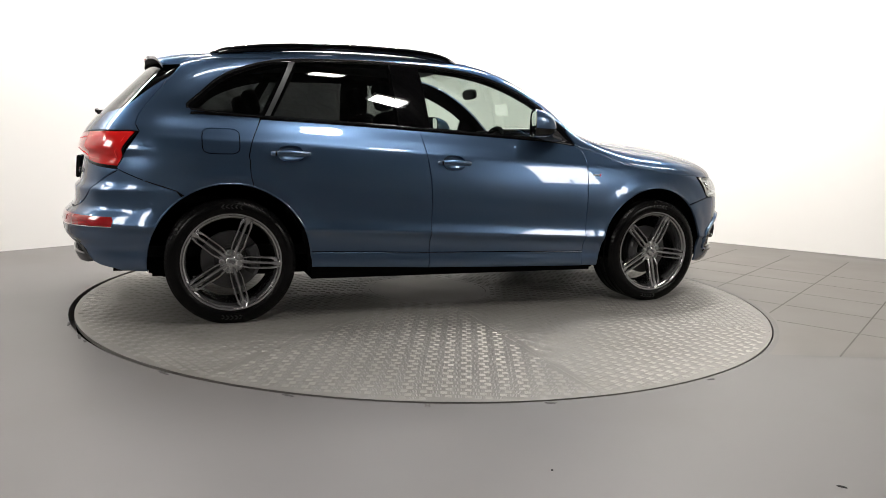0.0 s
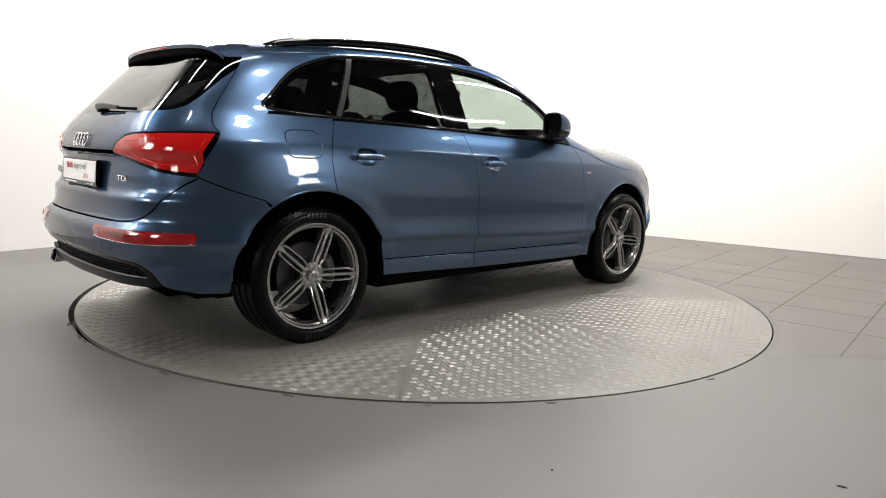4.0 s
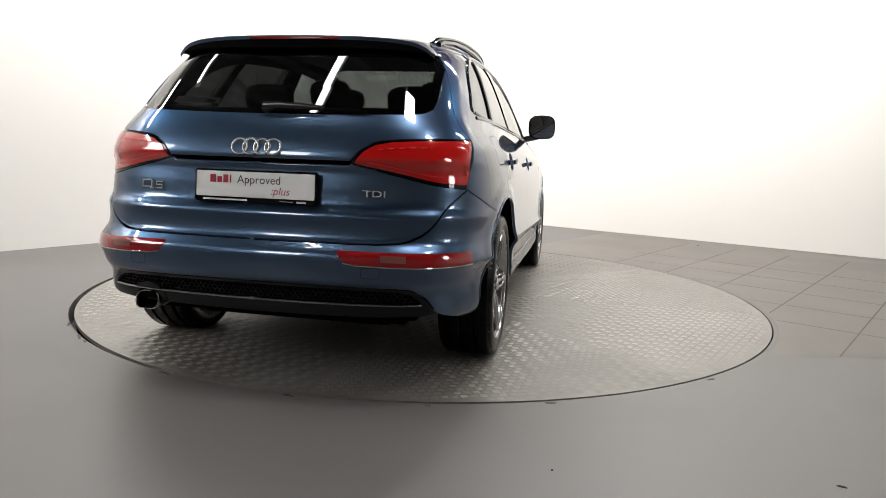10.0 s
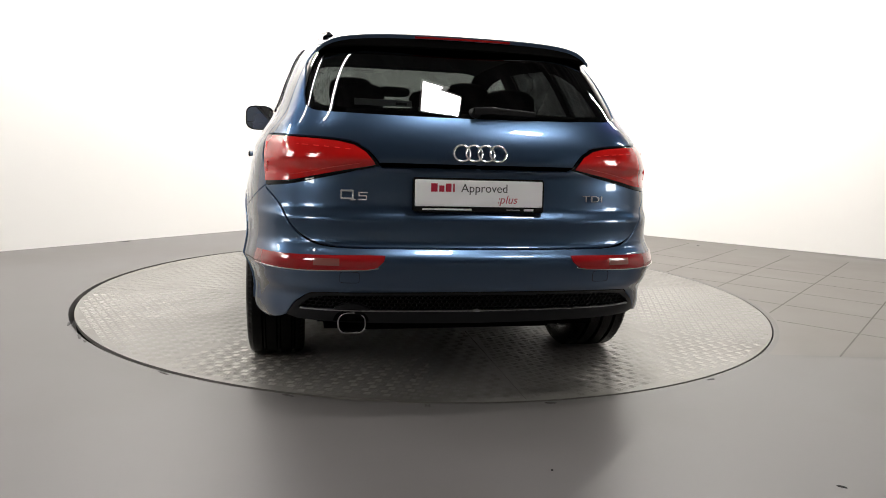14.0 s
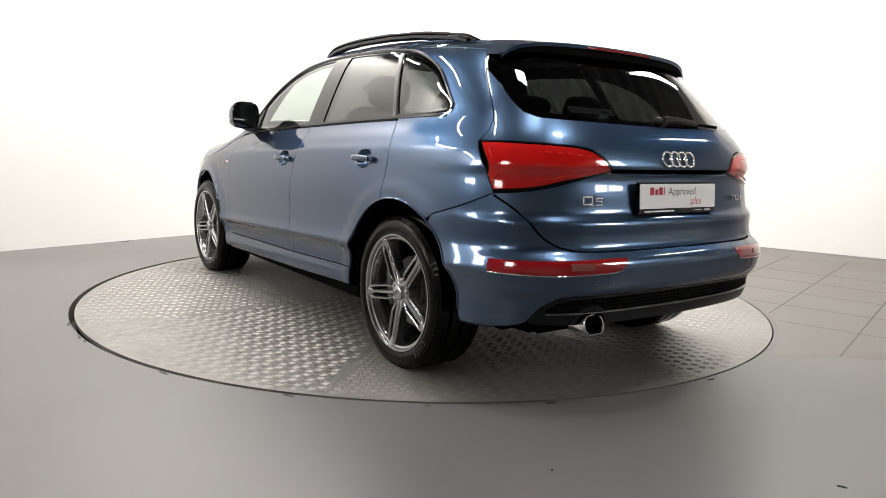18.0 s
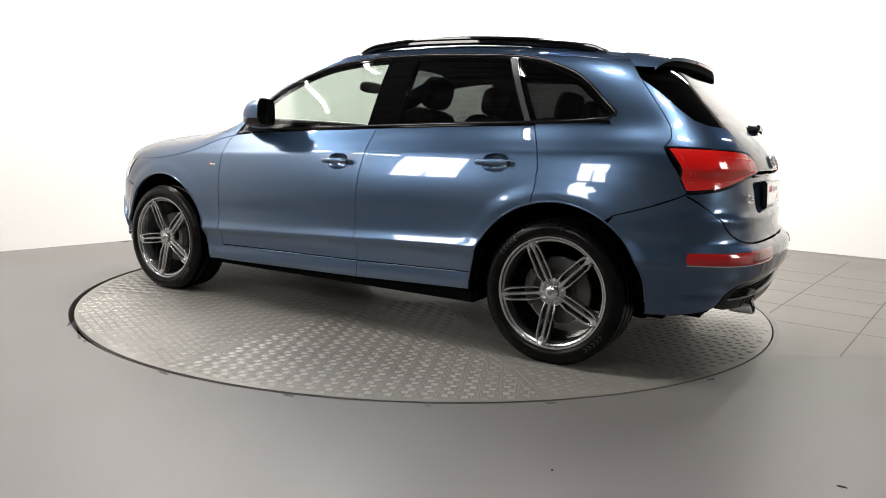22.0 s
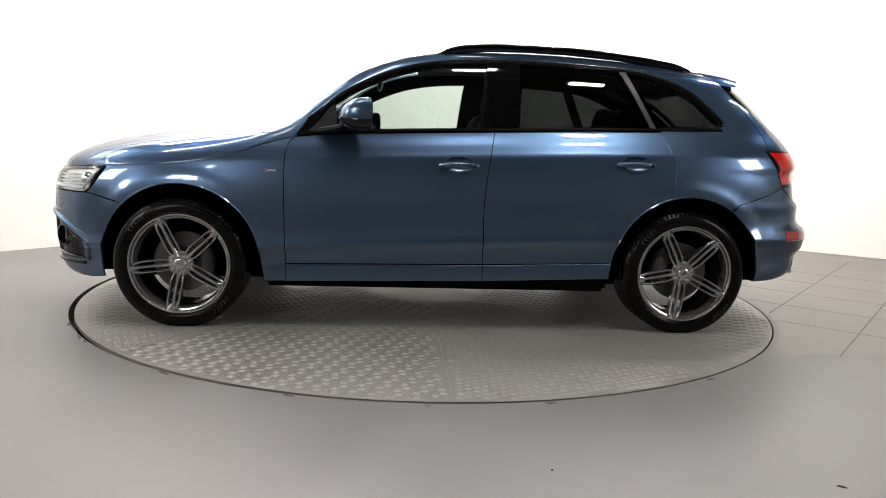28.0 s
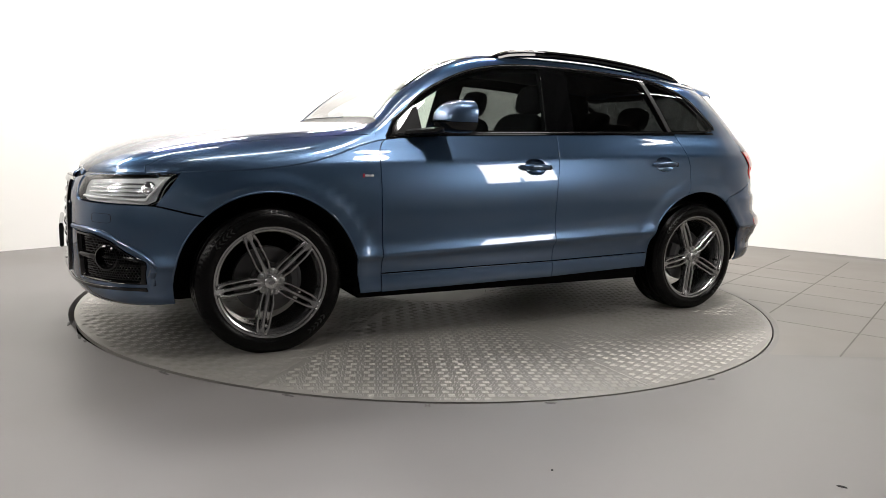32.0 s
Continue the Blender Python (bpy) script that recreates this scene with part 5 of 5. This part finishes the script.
for k in range(7):
    z = 0.41 + k * 0.055
    sweep(bm, [(float(wall(*wall_end(abs(y), z, True))[0]) - 0.005, y, z) for y in np.linspace(-0.33, 0.33, 9)], 0.01, 0.012)
cpart("grille_slats", bm, BLACK)
bm = bmesh.new()
box(bm, 2.285, 2.305, -0.27, 0.27, 0.465, 0.585, 0.004)
cpart("front_plate_frame", bm, BLACK, "black front plate holder")

HL_TOP = [(1.815, 0.862), (1.90, 0.862), (2.0, 0.855)]
hl = W_(HL_TOP) + [np.array((s_, h_)) for s_, h_ in ((wall_at(2.06, 0.84)[0], 0.911), (wall_end(0.60, 0.80, True)[0], 0.905), (wall_end(0.48, 0.80, True)[0], 0.893))] + G_([(0.49, 0.745), (0.515, 0.727), (0.60, 0.722)]) + W_([(2.0, 0.718), (1.935, 0.718), (1.90, 0.735)])
LAMPGLASS = glass_material("headlamp_glass", (0.92, 0.93, 0.94))
mid_ = np.mean(np.array(hl), 0)
for side in (1, -1):
    ob = skin("headlamp", wall, hl, SILVER, car, res=FINE, side=side, push=-0.03, gap=0.0, label="clear headlamp with silver inside")[0]
    o2 = skin("headlamp_rim", wall, hl, BLACK, ob, holes=[[mid_ + (p - mid_) * np.array((0.982, 0.968)) for p in hl]], res=FINE, side=side, push=-0.001, lip=0.03, gap=0.001)[0]
    o2.matrix_basis = Matrix()
    o3 = skin("headlamp_cover", wall, hl, LAMPGLASS, ob, res=FINE, side=side, push=0.001, lip=0.002, gap=0.001)[0]
    o3.matrix_basis = Matrix()
    pl = front_place(side)
    for k in range(4):
        bm = bmesh.new()
        h0 = 0.812 + 0.024 * k
        P3 = [pl(s_, h0 - 0.004 * k, -0.002) for s_ in np.linspace(wall_at(2.02 - 0.02 * k, 0.8)[0], wall_end(0.56, 0.78, True)[0], 8)]
        sweep(bm, P3, 0.012, 0.010)
        part("lamp_fin", bm, CHROME, ob)
    bm = bmesh.new()
    P3 = [pl(*wall_at(1.86, 0.842), 0.006), pl(*wall_at(1.90, 0.80), 0.006), pl(*wall_at(1.945, 0.745), 0.006), pl(*wall_at(2.0, 0.738), 0.006), pl(*wall_end(0.62, 0.74, True), 0.006), pl(*wall_end(0.53, 0.745, True), 0.006)]
    sweep(bm, curve(P3, 0.02), 0.016, 0.012)
    part("running_light", bm, WHITE, ob, "white daytime running light strip")
    bm = bmesh.new()
    c = pl(*wall_at(2.0, 0.795), -0.012)
    bmesh.ops.create_uvsphere(bm, u_segments=20, v_segments=12, radius=0.036, matrix=Matrix.Translation(c))
    part("projector", bm, CHROME, ob)

# narrow panel between the headlamp and the hood
s0_, s1_ = wall_at(1.80, 0.862)[0], wall_end(0.44, 0.82, True)[0]
brow = []
for s_ in np.linspace(s0_, s1_, 26):
    h_ = 0.91
    for _ in range(12):
        h_ = float(HB(min(float(wall(s_, h_)[0]), 2.3)))
    brow.append(np.array((s_, h_ + 0.001)))
hl_top = sorted([p for p in hl if p[1] > 0.885], key=lambda p: -p[0])
brow_low = [np.array((s_, float(np.interp(s_, [p[0] for p in hl_top[::-1]], [p[1] for p in hl_top[::-1]])) + 0.002)) for s_ in np.linspace(s1_, s0_, 26)]
brow_low = [np.array((p[0], min(p[1], q[1] - 0.003))) for p, q in zip(brow_low, brow[::-1])]
skin("lamp_brow", wall, brow + brow_low, PAINT, car, res=FINE, mirror=True, gap=0.0005)
# raised lip round the fog grille
for side in (1, -1):
    pl = front_place(side)
    lip_ = [pl(*(mid_f + (p - mid_f) * np.array((1.09, 1.12))), 0.016) for p in FOG[:6]]
    bm = bmesh.new()
    sweep(bm, curve(lip_, 0.02), 0.036, 0.028, up=(0, 0, 1))
    cpart("fog_trim", bm, PAINT, "body-coloured lip round the fog grille")

# rolled edges of the wheel arches
for sx in (-1, 1):
    for side in (1, -1):
        ang = [radians(a) for a in np.linspace(2, 178, 50)]
        q = wall_all([sx * AXLE + (ARCH + 0.003) * math.cos(a) for a in ang], [WZ + (ARCH + 0.003) * math.sin(a) for a in ang])
        q = wall(q[:, 0], q[:, 1])
        bm = bmesh.new()
        sweep(bm, [(x, side * (y + 0.001), z) for x, y, z in q], 0.008, 0.008, up=(0, 1, 0))
        cpart("arch_lip", bm, PAINT)

# arch linings, floor pan and sills
for sx in (-1, 1):
    for side in (1, -1):
        bm = bmesh.new()
        rr = ARCH + 0.012
        rows = []
        ang = [radians(-6 + 192 * i / 24) for i in range(25)]
        edge = wall_all([sx * AXLE + (ARCH + 0.004) * math.cos(a) for a in ang], [WZ + (ARCH + 0.004) * math.sin(a) for a in ang])
        edge = wall(edge[:, 0], edge[:, 1])[:, 1] - 0.022
        for y in (0.912, 0.86, 0.70, 0.48):
            row = []
            for i, a in enumerate(ang):
                r = rr if y < 0.9 else ARCH + 0.004
                row.append(bm.verts.new((sx * AXLE + r * math.cos(a), side * min(y, edge[i]), WZ + r * math.sin(a))))
            rows.append(row)
        for a, b in zip(rows[:-1], rows[1:]):
            for i in range(24):
                bm.faces.new((a[i], a[i + 1], b[i + 1], b[i]))
        bm.faces.new(rows[-1])
        cpart("arch_lining", bm, DARK)
bm = bmesh.new()
box(bm, -1.85, 1.85, -0.48, 0.48, 0.20, 0.34, 0.02)
box(bm, -0.97, 0.96, -0.86, 0.86, 0.225, 0.33, 0.02)
# Lower blocks for muffler and axle, added to deepen the shade underneath.
box(bm, -2.06, -1.80, -0.62, 0.62, 0.262, 0.36, 0.03)
box(bm, -1.80, -1.00, -0.60, 0.60, 0.215, 0.34, 0.03)
box(bm, 1.84, 2.02, -0.60, 0.60, 0.25, 0.30, 0.02)
cpart("floor_pan", bm, DARK)


# wheels
def wheel_parts():
    base = bmesh.new()
    revolve(base, [(0.118, 0.2725), (0.1245, 0.2695), (0.1235, 0.2635), (0.119, 0.2600), (0.112, 0.2585), (0.108, 0.2500), (0.098, 0.2480), (0.090, 0.2420), (0.02, 0.2380), (-0.11, 0.234), (-0.11, 0.252), (0.02, 0.256), (0.10, 0.268)], 72, True)
    rim = part("wheel", base, ALLOY, car, "grey five-spoke alloy wheel with a low-profile tyre", angle=35)
    bm = bmesh.new()
    revolve(bm, [(-0.110, 0.254), (-0.124, 0.290), (-0.128, 0.318), (-0.122, 0.336), (-0.106, 0.3505), (-0.085, 0.3525), (-0.078, 0.3405), (-0.070, 0.3405), (-0.064, 0.3540), (-0.020, 0.3545), (-0.014, 0.342), (-0.004, 0.342), (0.002, 0.3545), (0.046, 0.3545), (0.052, 0.342), (0.060, 0.342), (0.066, 0.3540), (0.088, 0.3525), (0.106, 0.3530), (0.120, 0.3365), (0.1285, 0.325), (0.1325, 0.310), (0.1325, 0.298), (0.1300, 0.288), (0.1265, 0.2815), (0.1270, 0.2795), (0.1250, 0.2760), (0.121, 0.2740), (0.115, 0.266)], 96)
    part("tyre", bm, RUBBER, rim, angle=30)
    # shoulder blocks
    vs, fs = [], []
    for sg in (1, -1):
        for i in range(84):
            a0 = 2 * math.pi * (i + 0.0) / 84
            w = 2 * math.pi / 84 * 0.62
            b = len(vs)
            for (y, r) in ((0.084, 0.3530), (0.107, 0.3525), (0.1235, 0.3375), (0.1235, 0.3320), (0.105, 0.340), (0.084, 0.343)):
                for a in (a0, a0 + w):
                    vs.append((r * math.cos(a), sg * y, r * math.sin(a)))
            for k in range(5):
                q = (b + 2 * k, b + 2 * k + 1, b + 2 * k + 3, b + 2 * k + 2)
                fs.append(q if sg > 0 else q[::-1])
            fs.append((b, b + 2, b + 4, b + 6, b + 8, b + 10))
            fs.append((b + 1, b + 11, b + 9, b + 7, b + 5, b + 3))
    ob = link_mesh("tread", vs, fs, RUBBER, rim, smooth=False)
    ob["kind"] = "stuff"
    # moulded marks on the sidewall
    for a_mid in (70, 250):
        vs, fs = [], []
        for i in range(5):
            for r0, r1, sk in ((0.300, 0.311, 0.02), (0.313, 0.324, -0.02)):
                a = radians(a_mid + (i - 2) * 4.4)
                b = len(vs)
                for r, a1 in ((r0, a - 0.022 + sk), (r0, a + 0.012 + sk), (r1, a + 0.012 - sk), (r1, a - 0.022 - sk)):
                    vs.append((r * math.cos(a1), 0.1330 - max(0, r - 0.310) * 0.26, r * math.sin(a1)))
                fs.append((b, b + 1, b + 2, b + 3))
        ob = link_mesh("sidewall_mark", vs, fs, WORN, rim, smooth=False)
    # spokes: three ribs each
    bm = bmesh.new()

    def rib(p0, p1, w0, w1, d):
        r0, o0, y0 = p0
        r1, o1, y1 = p1
        cs = []
        for (r, o, y, w) in ((r0, o0, y0, w0), (r1, o1, y1, w1)):
            for dx, dy in ((-w / 2, -d), (w / 2, -d), (w / 2, -0.006), (w / 4, 0.0), (-w / 4, 0.0), (-w / 2, -0.006)):
                cs.append(bm.verts.new((o + dx, y + dy, r)))
        for k in range(6):
            bm.faces.new((cs[k], cs[(k + 1) % 6], cs[6 + (k + 1) % 6], cs[6 + k]))
        bm.faces.new(cs[:6][::-1])
        bm.faces.new(cs[6:])

    for sg in (-1, 1):
        rib((0.055, sg * 0.024, 0.098), (0.10, sg * 0.031, 0.110), 0.015, 0.0115, 0.045)
        rib((0.10, sg * 0.031, 0.110), (0.212, sg * 0.029, 0.116), 0.0115, 0.0120, 0.045)
        rib((0.212, sg * 0.029, 0.116), (0.247, sg * 0.021, 0.118), 0.013, 0.020, 0.045)
    rib((0.036, 0.0, 0.099), (0.11, 0.0, 0.106), 0.025, 0.019, 0.045)
    rib((0.11, 0.0, 0.106), (0.222, 0.0, 0.112), 0.021, 0.019, 0.045)
    rib((0.222, 0.0, 0.112), (0.256, 0.0, 0.119), 0.020, 0.054, 0.045)
    rib((0.245, 0.0, 0.1165), (0.2625, 0.0, 0.1225), 0.050, 0.030, 0.045)
    sp = part("spoke", bm, ALLOY, rim, angle=25)
    sp.matrix_basis = pose(0, 0, 0, 0, 90, 0)
    spokes = [sp]
    for k in range(1, 5):
        o = sp.copy()
        scene.collection.objects.link(o)
        o.parent = rim
        spokes.append(o)
    for k, o in enumerate(spokes):
        o.matrix_basis = pose(0, 0, 0, 0, 72 * k, 0)
    bm = bmesh.new()
    revolve(bm, [(0.0, 0.072), (0.085, 0.070), (0.096, 0.066), (0.098, 0.052), (0.099, 0.034), (0.094, 0.030)], 40)
    part("hub", bm, ALLOY, rim, angle=30)
    bm = bmesh.new()
    revolve(bm, [(0.09, 0.033), (0.111, 0.0325), (0.1145, 0.029), (0.1165, 0.015), (0.117, 0.0005)], 36)
    part("hub_cap", bm, CAPGREY, rim, "silver hub cap")
    bm = bmesh.new()
    revolve(bm, [(0.092, 0.0150), (0.099, 0.0148), (0.1005, 0.0125), (0.096, 0.0115), (0.096, 0.0095), (0.103, 0.0085), (0.1045, 0.006), (0.1045, 0.0005)], 16)
    bo = part("wheel_bolt", bm, STEEL, rim)
    for k in range(5):
        o = bo if k == 0 else bo.copy()
        if k:
            scene.collection.objects.link(o)
            o.parent = rim
        a = radians(72 * k + 36)
        o.matrix_basis = pose(0.054 * math.sin(a), 0, 0.054 * math.cos(a))
    bm = bmesh.new()
    revolve(bm, [(0.02, 0.165), (0.024, 0.163), (0.024, 0.09), (0.035, 0.085), (0.035, 0.03)], 56)
    revolve(bm, [(0.02, 0.165), (0.0, 0.165), (0.0, 0.05)], 56)
    part("brake_disc", bm, DISCGREY, rim)
    bm = bmesh.new()
    revolve(bm, [(0.119, 0.2700), (0.1252, 0.2695), (0.1252, 0.2725), (0.119, 0.2740)], 72, True)
    part("rim_edge", bm, CAPGREY, rim)
    bm = bmesh.new()
    sweep(bm, [(0.235 * math.cos(radians(215)), 0.07, 0.235 * math.sin(radians(215))), (0.230 * math.cos(radians(215)), 0.105, 0.230 * math.sin(radians(215)))], 0.009, 0.009, up=(1, 0, 0))
    part("valve", bm, DARK, rim)
    bm = bmesh.new()
    for i in range(4):
        box(bm, -0.0145 + i * 0.008, -0.0105 + i * 0.008, 0.1168, 0.1176, -0.009, 0.009)
    part("cap_mark", bm, DARKPRINT, rim, smooth=False)
    return rim


DISCGREY = material("brake_disc_steel", (0.10, 0.10, 0.10), 0.45, 0.9)
CAPGREY = material("polished_alloy", (0.5, 0.5, 0.51), 0.22, 0.9)
WORN = material("shiny_rubber", (0.006, 0.006, 0.006), 0.35)
proto = wheel_parts()


def calliper(x, y, side):
    bm = bmesh.new()
    pts = [(x + 0.125 * math.cos(a), y, 0.35 + 0.125 * math.sin(a)) for a in np.linspace(radians(-35), radians(35), 9)] if x < 0 else [(x - 0.125 * math.cos(a), y, 0.35 + 0.125 * math.sin(a)) for a in np.linspace(radians(-35), radians(35), 9)]
    sweep(bm, pts, 0.075, 0.075, up=(0, 1, 0))
    cpart("brake_calliper", bm, SATIN)


# spin of each wheel, in degrees
placed = False
for sx, side, spin in ((-1, 1, 27), (1, 1, 25), (-1, -1, -21), (1, -1, -25)):
    m = OFF @ pose(sx * AXLE, side * 0.790, 0.3475, 0, 0, 0 if side > 0 else 180) @ pose(0, 0, 0, 0, spin, 0)
    if not placed:
        proto.matrix_basis = m
        placed = True
    else:
        o = copy_thing(proto, m)
        o.parent = car
    calliper(sx * AXLE, side * 0.835, side)


# cabin
def soft_box(bm, cx, cy, cz, sx, sy, sz, ry=0.0, bevel=0.04):
    """Upholstered block: a cube blown up to a rounded cushion."""
    tmp = bmesh.new()
    bmesh.ops.create_cube(tmp, size=2.0)
    bmesh.ops.subdivide_edges(tmp, edges=tmp.edges[:], cuts=7, use_grid_fill=True)
    p = 3.2 if min(sx, sy, sz) < 0.13 else 4.5
    vs = []
    for v in tmp.verts:
        c = v.co
        f = (abs(c.x) ** p + abs(c.y) ** p + abs(c.z) ** p) ** (-1 / p)
        vs.append(bm.verts.new(pose(cx, cy, cz, 0, ry, 0) @ Vector((c.x * f * sx / 2, c.y * f * sy / 2, c.z * f * sz / 2))))
    for fa_ in tmp.faces:
        bm.faces.new([vs[v.index] for v in fa_.verts])
    tmp.free()


def seat(x, y, wide=0.52):
    bm = bmesh.new()
    soft_box(bm, x + 0.02, y, 0.63, 0.54, wide, 0.20, -6, 0.06)
    ob = cpart("seat", bm, TRIM, "black cloth car seat")
    bm = bmesh.new()
    soft_box(bm, x - 0.30, y, 0.94, 0.17, wide, 0.62, -18, 0.06)
    part("backrest", bm, TRIM, ob)
    bm = bmesh.new()
    soft_box(bm, x - 0.43, y, 1.33, 0.10, 0.27, 0.19, -14, 0.045)
    part("headrest", bm, TRIM, ob)
    bm = bmesh.new()
    for d in (-0.06, 0.06):
        sweep(bm, [(x - 0.385, y + d, 1.18), (x - 0.42, y + d, 1.28)], 0.012, 0.012, up=(1, 0, 0))
    part("headrest_post", bm, STEEL, ob)


for y in (0.37, -0.37):
    seat(0.02, y)
bm = bmesh.new()
soft_box(bm, -0.82, 0, 0.63, 0.50, 1.28, 0.20, -5, 0.06)
bench = cpart("rear_bench", bm, TRIM, "black cloth rear bench")
bm = bmesh.new()
soft_box(bm, -1.13, 0, 0.93, 0.17, 1.26, 0.58, -20, 0.06)
part("backrest", bm, TRIM, bench)
for y in (0.40, 0.0, -0.40):
    bm = bmesh.new()
    soft_box(bm, -1.25, y, 1.245, 0.09, 0.27, 0.16 if y else 0.12, -14, 0.04)
    part("headrest", bm, TRIM, bench)
bm = bmesh.new()
soft_box(bm, 0.72, 0, 0.93, 0.45, 1.36, 0.24, 8, 0.06)
soft_box(bm, 0.56, -0.37, 1.045, 0.24, 0.40, 0.09, 5, 0.035)
cpart("dashboard", bm, TRIM, "black dashboard")
bm = bmesh.new()
n = 40
rings = []
for i in range(n):
    a = 2 * math.pi * i / n
    ring = []
    for j in range(8):
        b = 2 * math.pi * j / 8
        r = 0.185 + 0.016 * math.cos(b)
        ring.append(bm.verts.new((0.016 * math.sin(b), r * math.cos(a), r * math.sin(a))))
    rings.append(ring)
for i in range(n):
    for j in range(8):
        bm.faces.new((rings[i][j], rings[(i + 1) % n][j], rings[(i + 1) % n][(j + 1) % 8], rings[i][(j + 1) % 8]))
bmesh.ops.transform(bm, verts=bm.verts, matrix=pose(0.36, -0.37, 0.985, 0, 22, 0))
wheel_s = cpart("steering_wheel", bm, TRIM, "black steering wheel")
bm = bmesh.new()
soft_box(bm, 0.375, -0.37, 0.98, 0.05, 0.15, 0.13, 22, 0.02)
soft_box(bm, 0.375, -0.37, 0.985, 0.025, 0.33, 0.05, 22, 0.01)
part("wheel_boss", bm, TRIM, wheel_s)
bm = bmesh.new()
soft_box(bm, 0.36, 0.0, 1.405, 0.035, 0.24, 0.075, -8, 0.015)
im = cpart("interior_mirror", bm, PLASTIC, "interior mirror")
bm = bmesh.new()
sweep(bm, [(0.375, 0, 1.42), (0.40, 0, 1.44)], 0.02, 0.02, up=(0, 1, 0))
part("mirror_stalk", bm, PLASTIC, im)
bm = bmesh.new()
box(bm, -1.95, 0.95, -0.74, 0.74, 0.36, 0.42)
box(bm, -1.90, -1.25, -0.70, 0.70, 0.66, 0.70)
cpart("cabin_floor", bm, TRIM)

# stickers on the glass and small seams
PAPER = material("white_paper", (0.7, 0.7, 0.68), 0.6)
stick = E_([(0.25, 1.182), (0.48, 1.186), (0.478, 1.213), (0.25, 1.208)])
st = skin("rear_sticker", wall, stick, PAPER, car, res=(0.03, 0.02), push=-0.010, lip=0.0005, gap=0.0, label="pale dealer strip inside the rear window")[0]
o_ = skin("sticker_print", wall, E_([(0.27, 1.188), (0.315, 1.189), (0.314, 1.199), (0.27, 1.198)]), DARKPRINT, st, res=(0.03, 0.02), push=-0.0094, lip=0.0002, gap=0.0)[0]
o_.matrix_basis = Matrix()
bm = bmesh.new()
vs_ = [bm.verts.new(tuple(v)) for v in ((0.70, 0.28, 1.150), (0.70, 0.52, 1.146), (0.635, 0.51, 1.150), (0.635, 0.28, 1.154))]
bm.faces.new(vs_)
cpart("dash_notice", bm, PAPER, "white paper notice lying on the dashboard", smooth=False)
for side in (1, -1):
    ring_o, ring_i = ellipse(0.66, 0.648, 0.045, 0.022, 24, 6), ellipse(0.66, 0.648, 0.0435, 0.0205, 24, 6)
    skin("washer_cover_seam", wall, G_(ring_o), GAP, car, holes=[G_(ring_i)], res=FINE, side=side, push=0.0008, gap=0.0, lip=0.001)
    lipf = G_([(y, 0.332) for y in np.linspace(0.0, 0.70, 14)]) + W_([(2.02, 0.332), (1.96, 0.336)]) + W_([(1.96, 0.318), (2.02, 0.313)]) + G_([(y, 0.313) for y in np.linspace(0.70, 0.0, 14)])
    skin("bumper_blade", wall, lipf, BLACK, car, res=FINE, side=side, push=0.010, label="black blade under the front bumper")

# linings behind the skin
for lp in (d1, d2):
    skin("door_lining", wall, W_(lp), TRIM, car, res=RES_W, mirror=True, push=-0.07, gap=-0.01, lip=-0.03)
skin("pillar_lining", upper, cr_loop, TRIM, car, res=(0.06, 0.1), mirror=True, push=-0.022, gap=-0.012, lip=0.0)
skin("pillar_lining", upper, dl_whole, TRIM, car, holes=[U_(w_front), U_(w_rear), U_(w_quarter)], res=(0.06, 0.1), mirror=True, push=-0.024, gap=-0.012, lip=0.0)
skin("quarter_lining", wall, qp_s, TRIM, car, res=RES_W, mirror=True, push=-0.035, lip=0.0)
skin("headliner", upper, rf, HEADLINER, car, res=RES_U, both=True, push=-0.03, lip=0.0)
skin("tailgate_lining", wall, tg_up, TRIM, car, res=RES_W, both=True, push=-0.04, gap=-0.008, lip=0.0)
skin("tailgate_lining", wall, tg_low, TRIM, car, res=RES_W, both=True, push=-0.08, lip=0.0)
ik = E_([(y, 0.62) for y in np.linspace(0, 0.75, 12)]) + W_([(-1.95, 0.62), (-1.90, 0.9), (-1.85, 1.05)]) + E_([(y, 1.06) for y in np.linspace(0.72, 0, 12)])
skin("rear_inner_panel", wall, ik, DARK, car, res=RES_W, both=True, push=-0.05, lip=0.0)
for side in (1, -1):
    skin("flank_inner_panel", wall, W_([(x, 0.28) for x in np.linspace(-0.95, 0.94, 20)] + [(x, belt(x) - 0.03) for x in np.linspace(0.80, -1.8, 30)] + [(-1.85, 0.85), (-1.0, 0.80)]), DARK, car, res=RES_W, side=side, push=-0.04, lip=0.0)


def motions():
    """The turntable and the car on it turn together."""
    turn = [(0, 19.62), (3, 36.60), (6, 53.82), (9, 71.43), (13, 94.95), (16, 112.52), (19, 130.38), (23, 153.89), (28, 183.02), (32, 206.59)]
    rows = [(t, pose(0, 0, 0, 0, 0, a)) for t, a in turn]
    walk(car, rows)
    walk(turntable, rows)


motions()
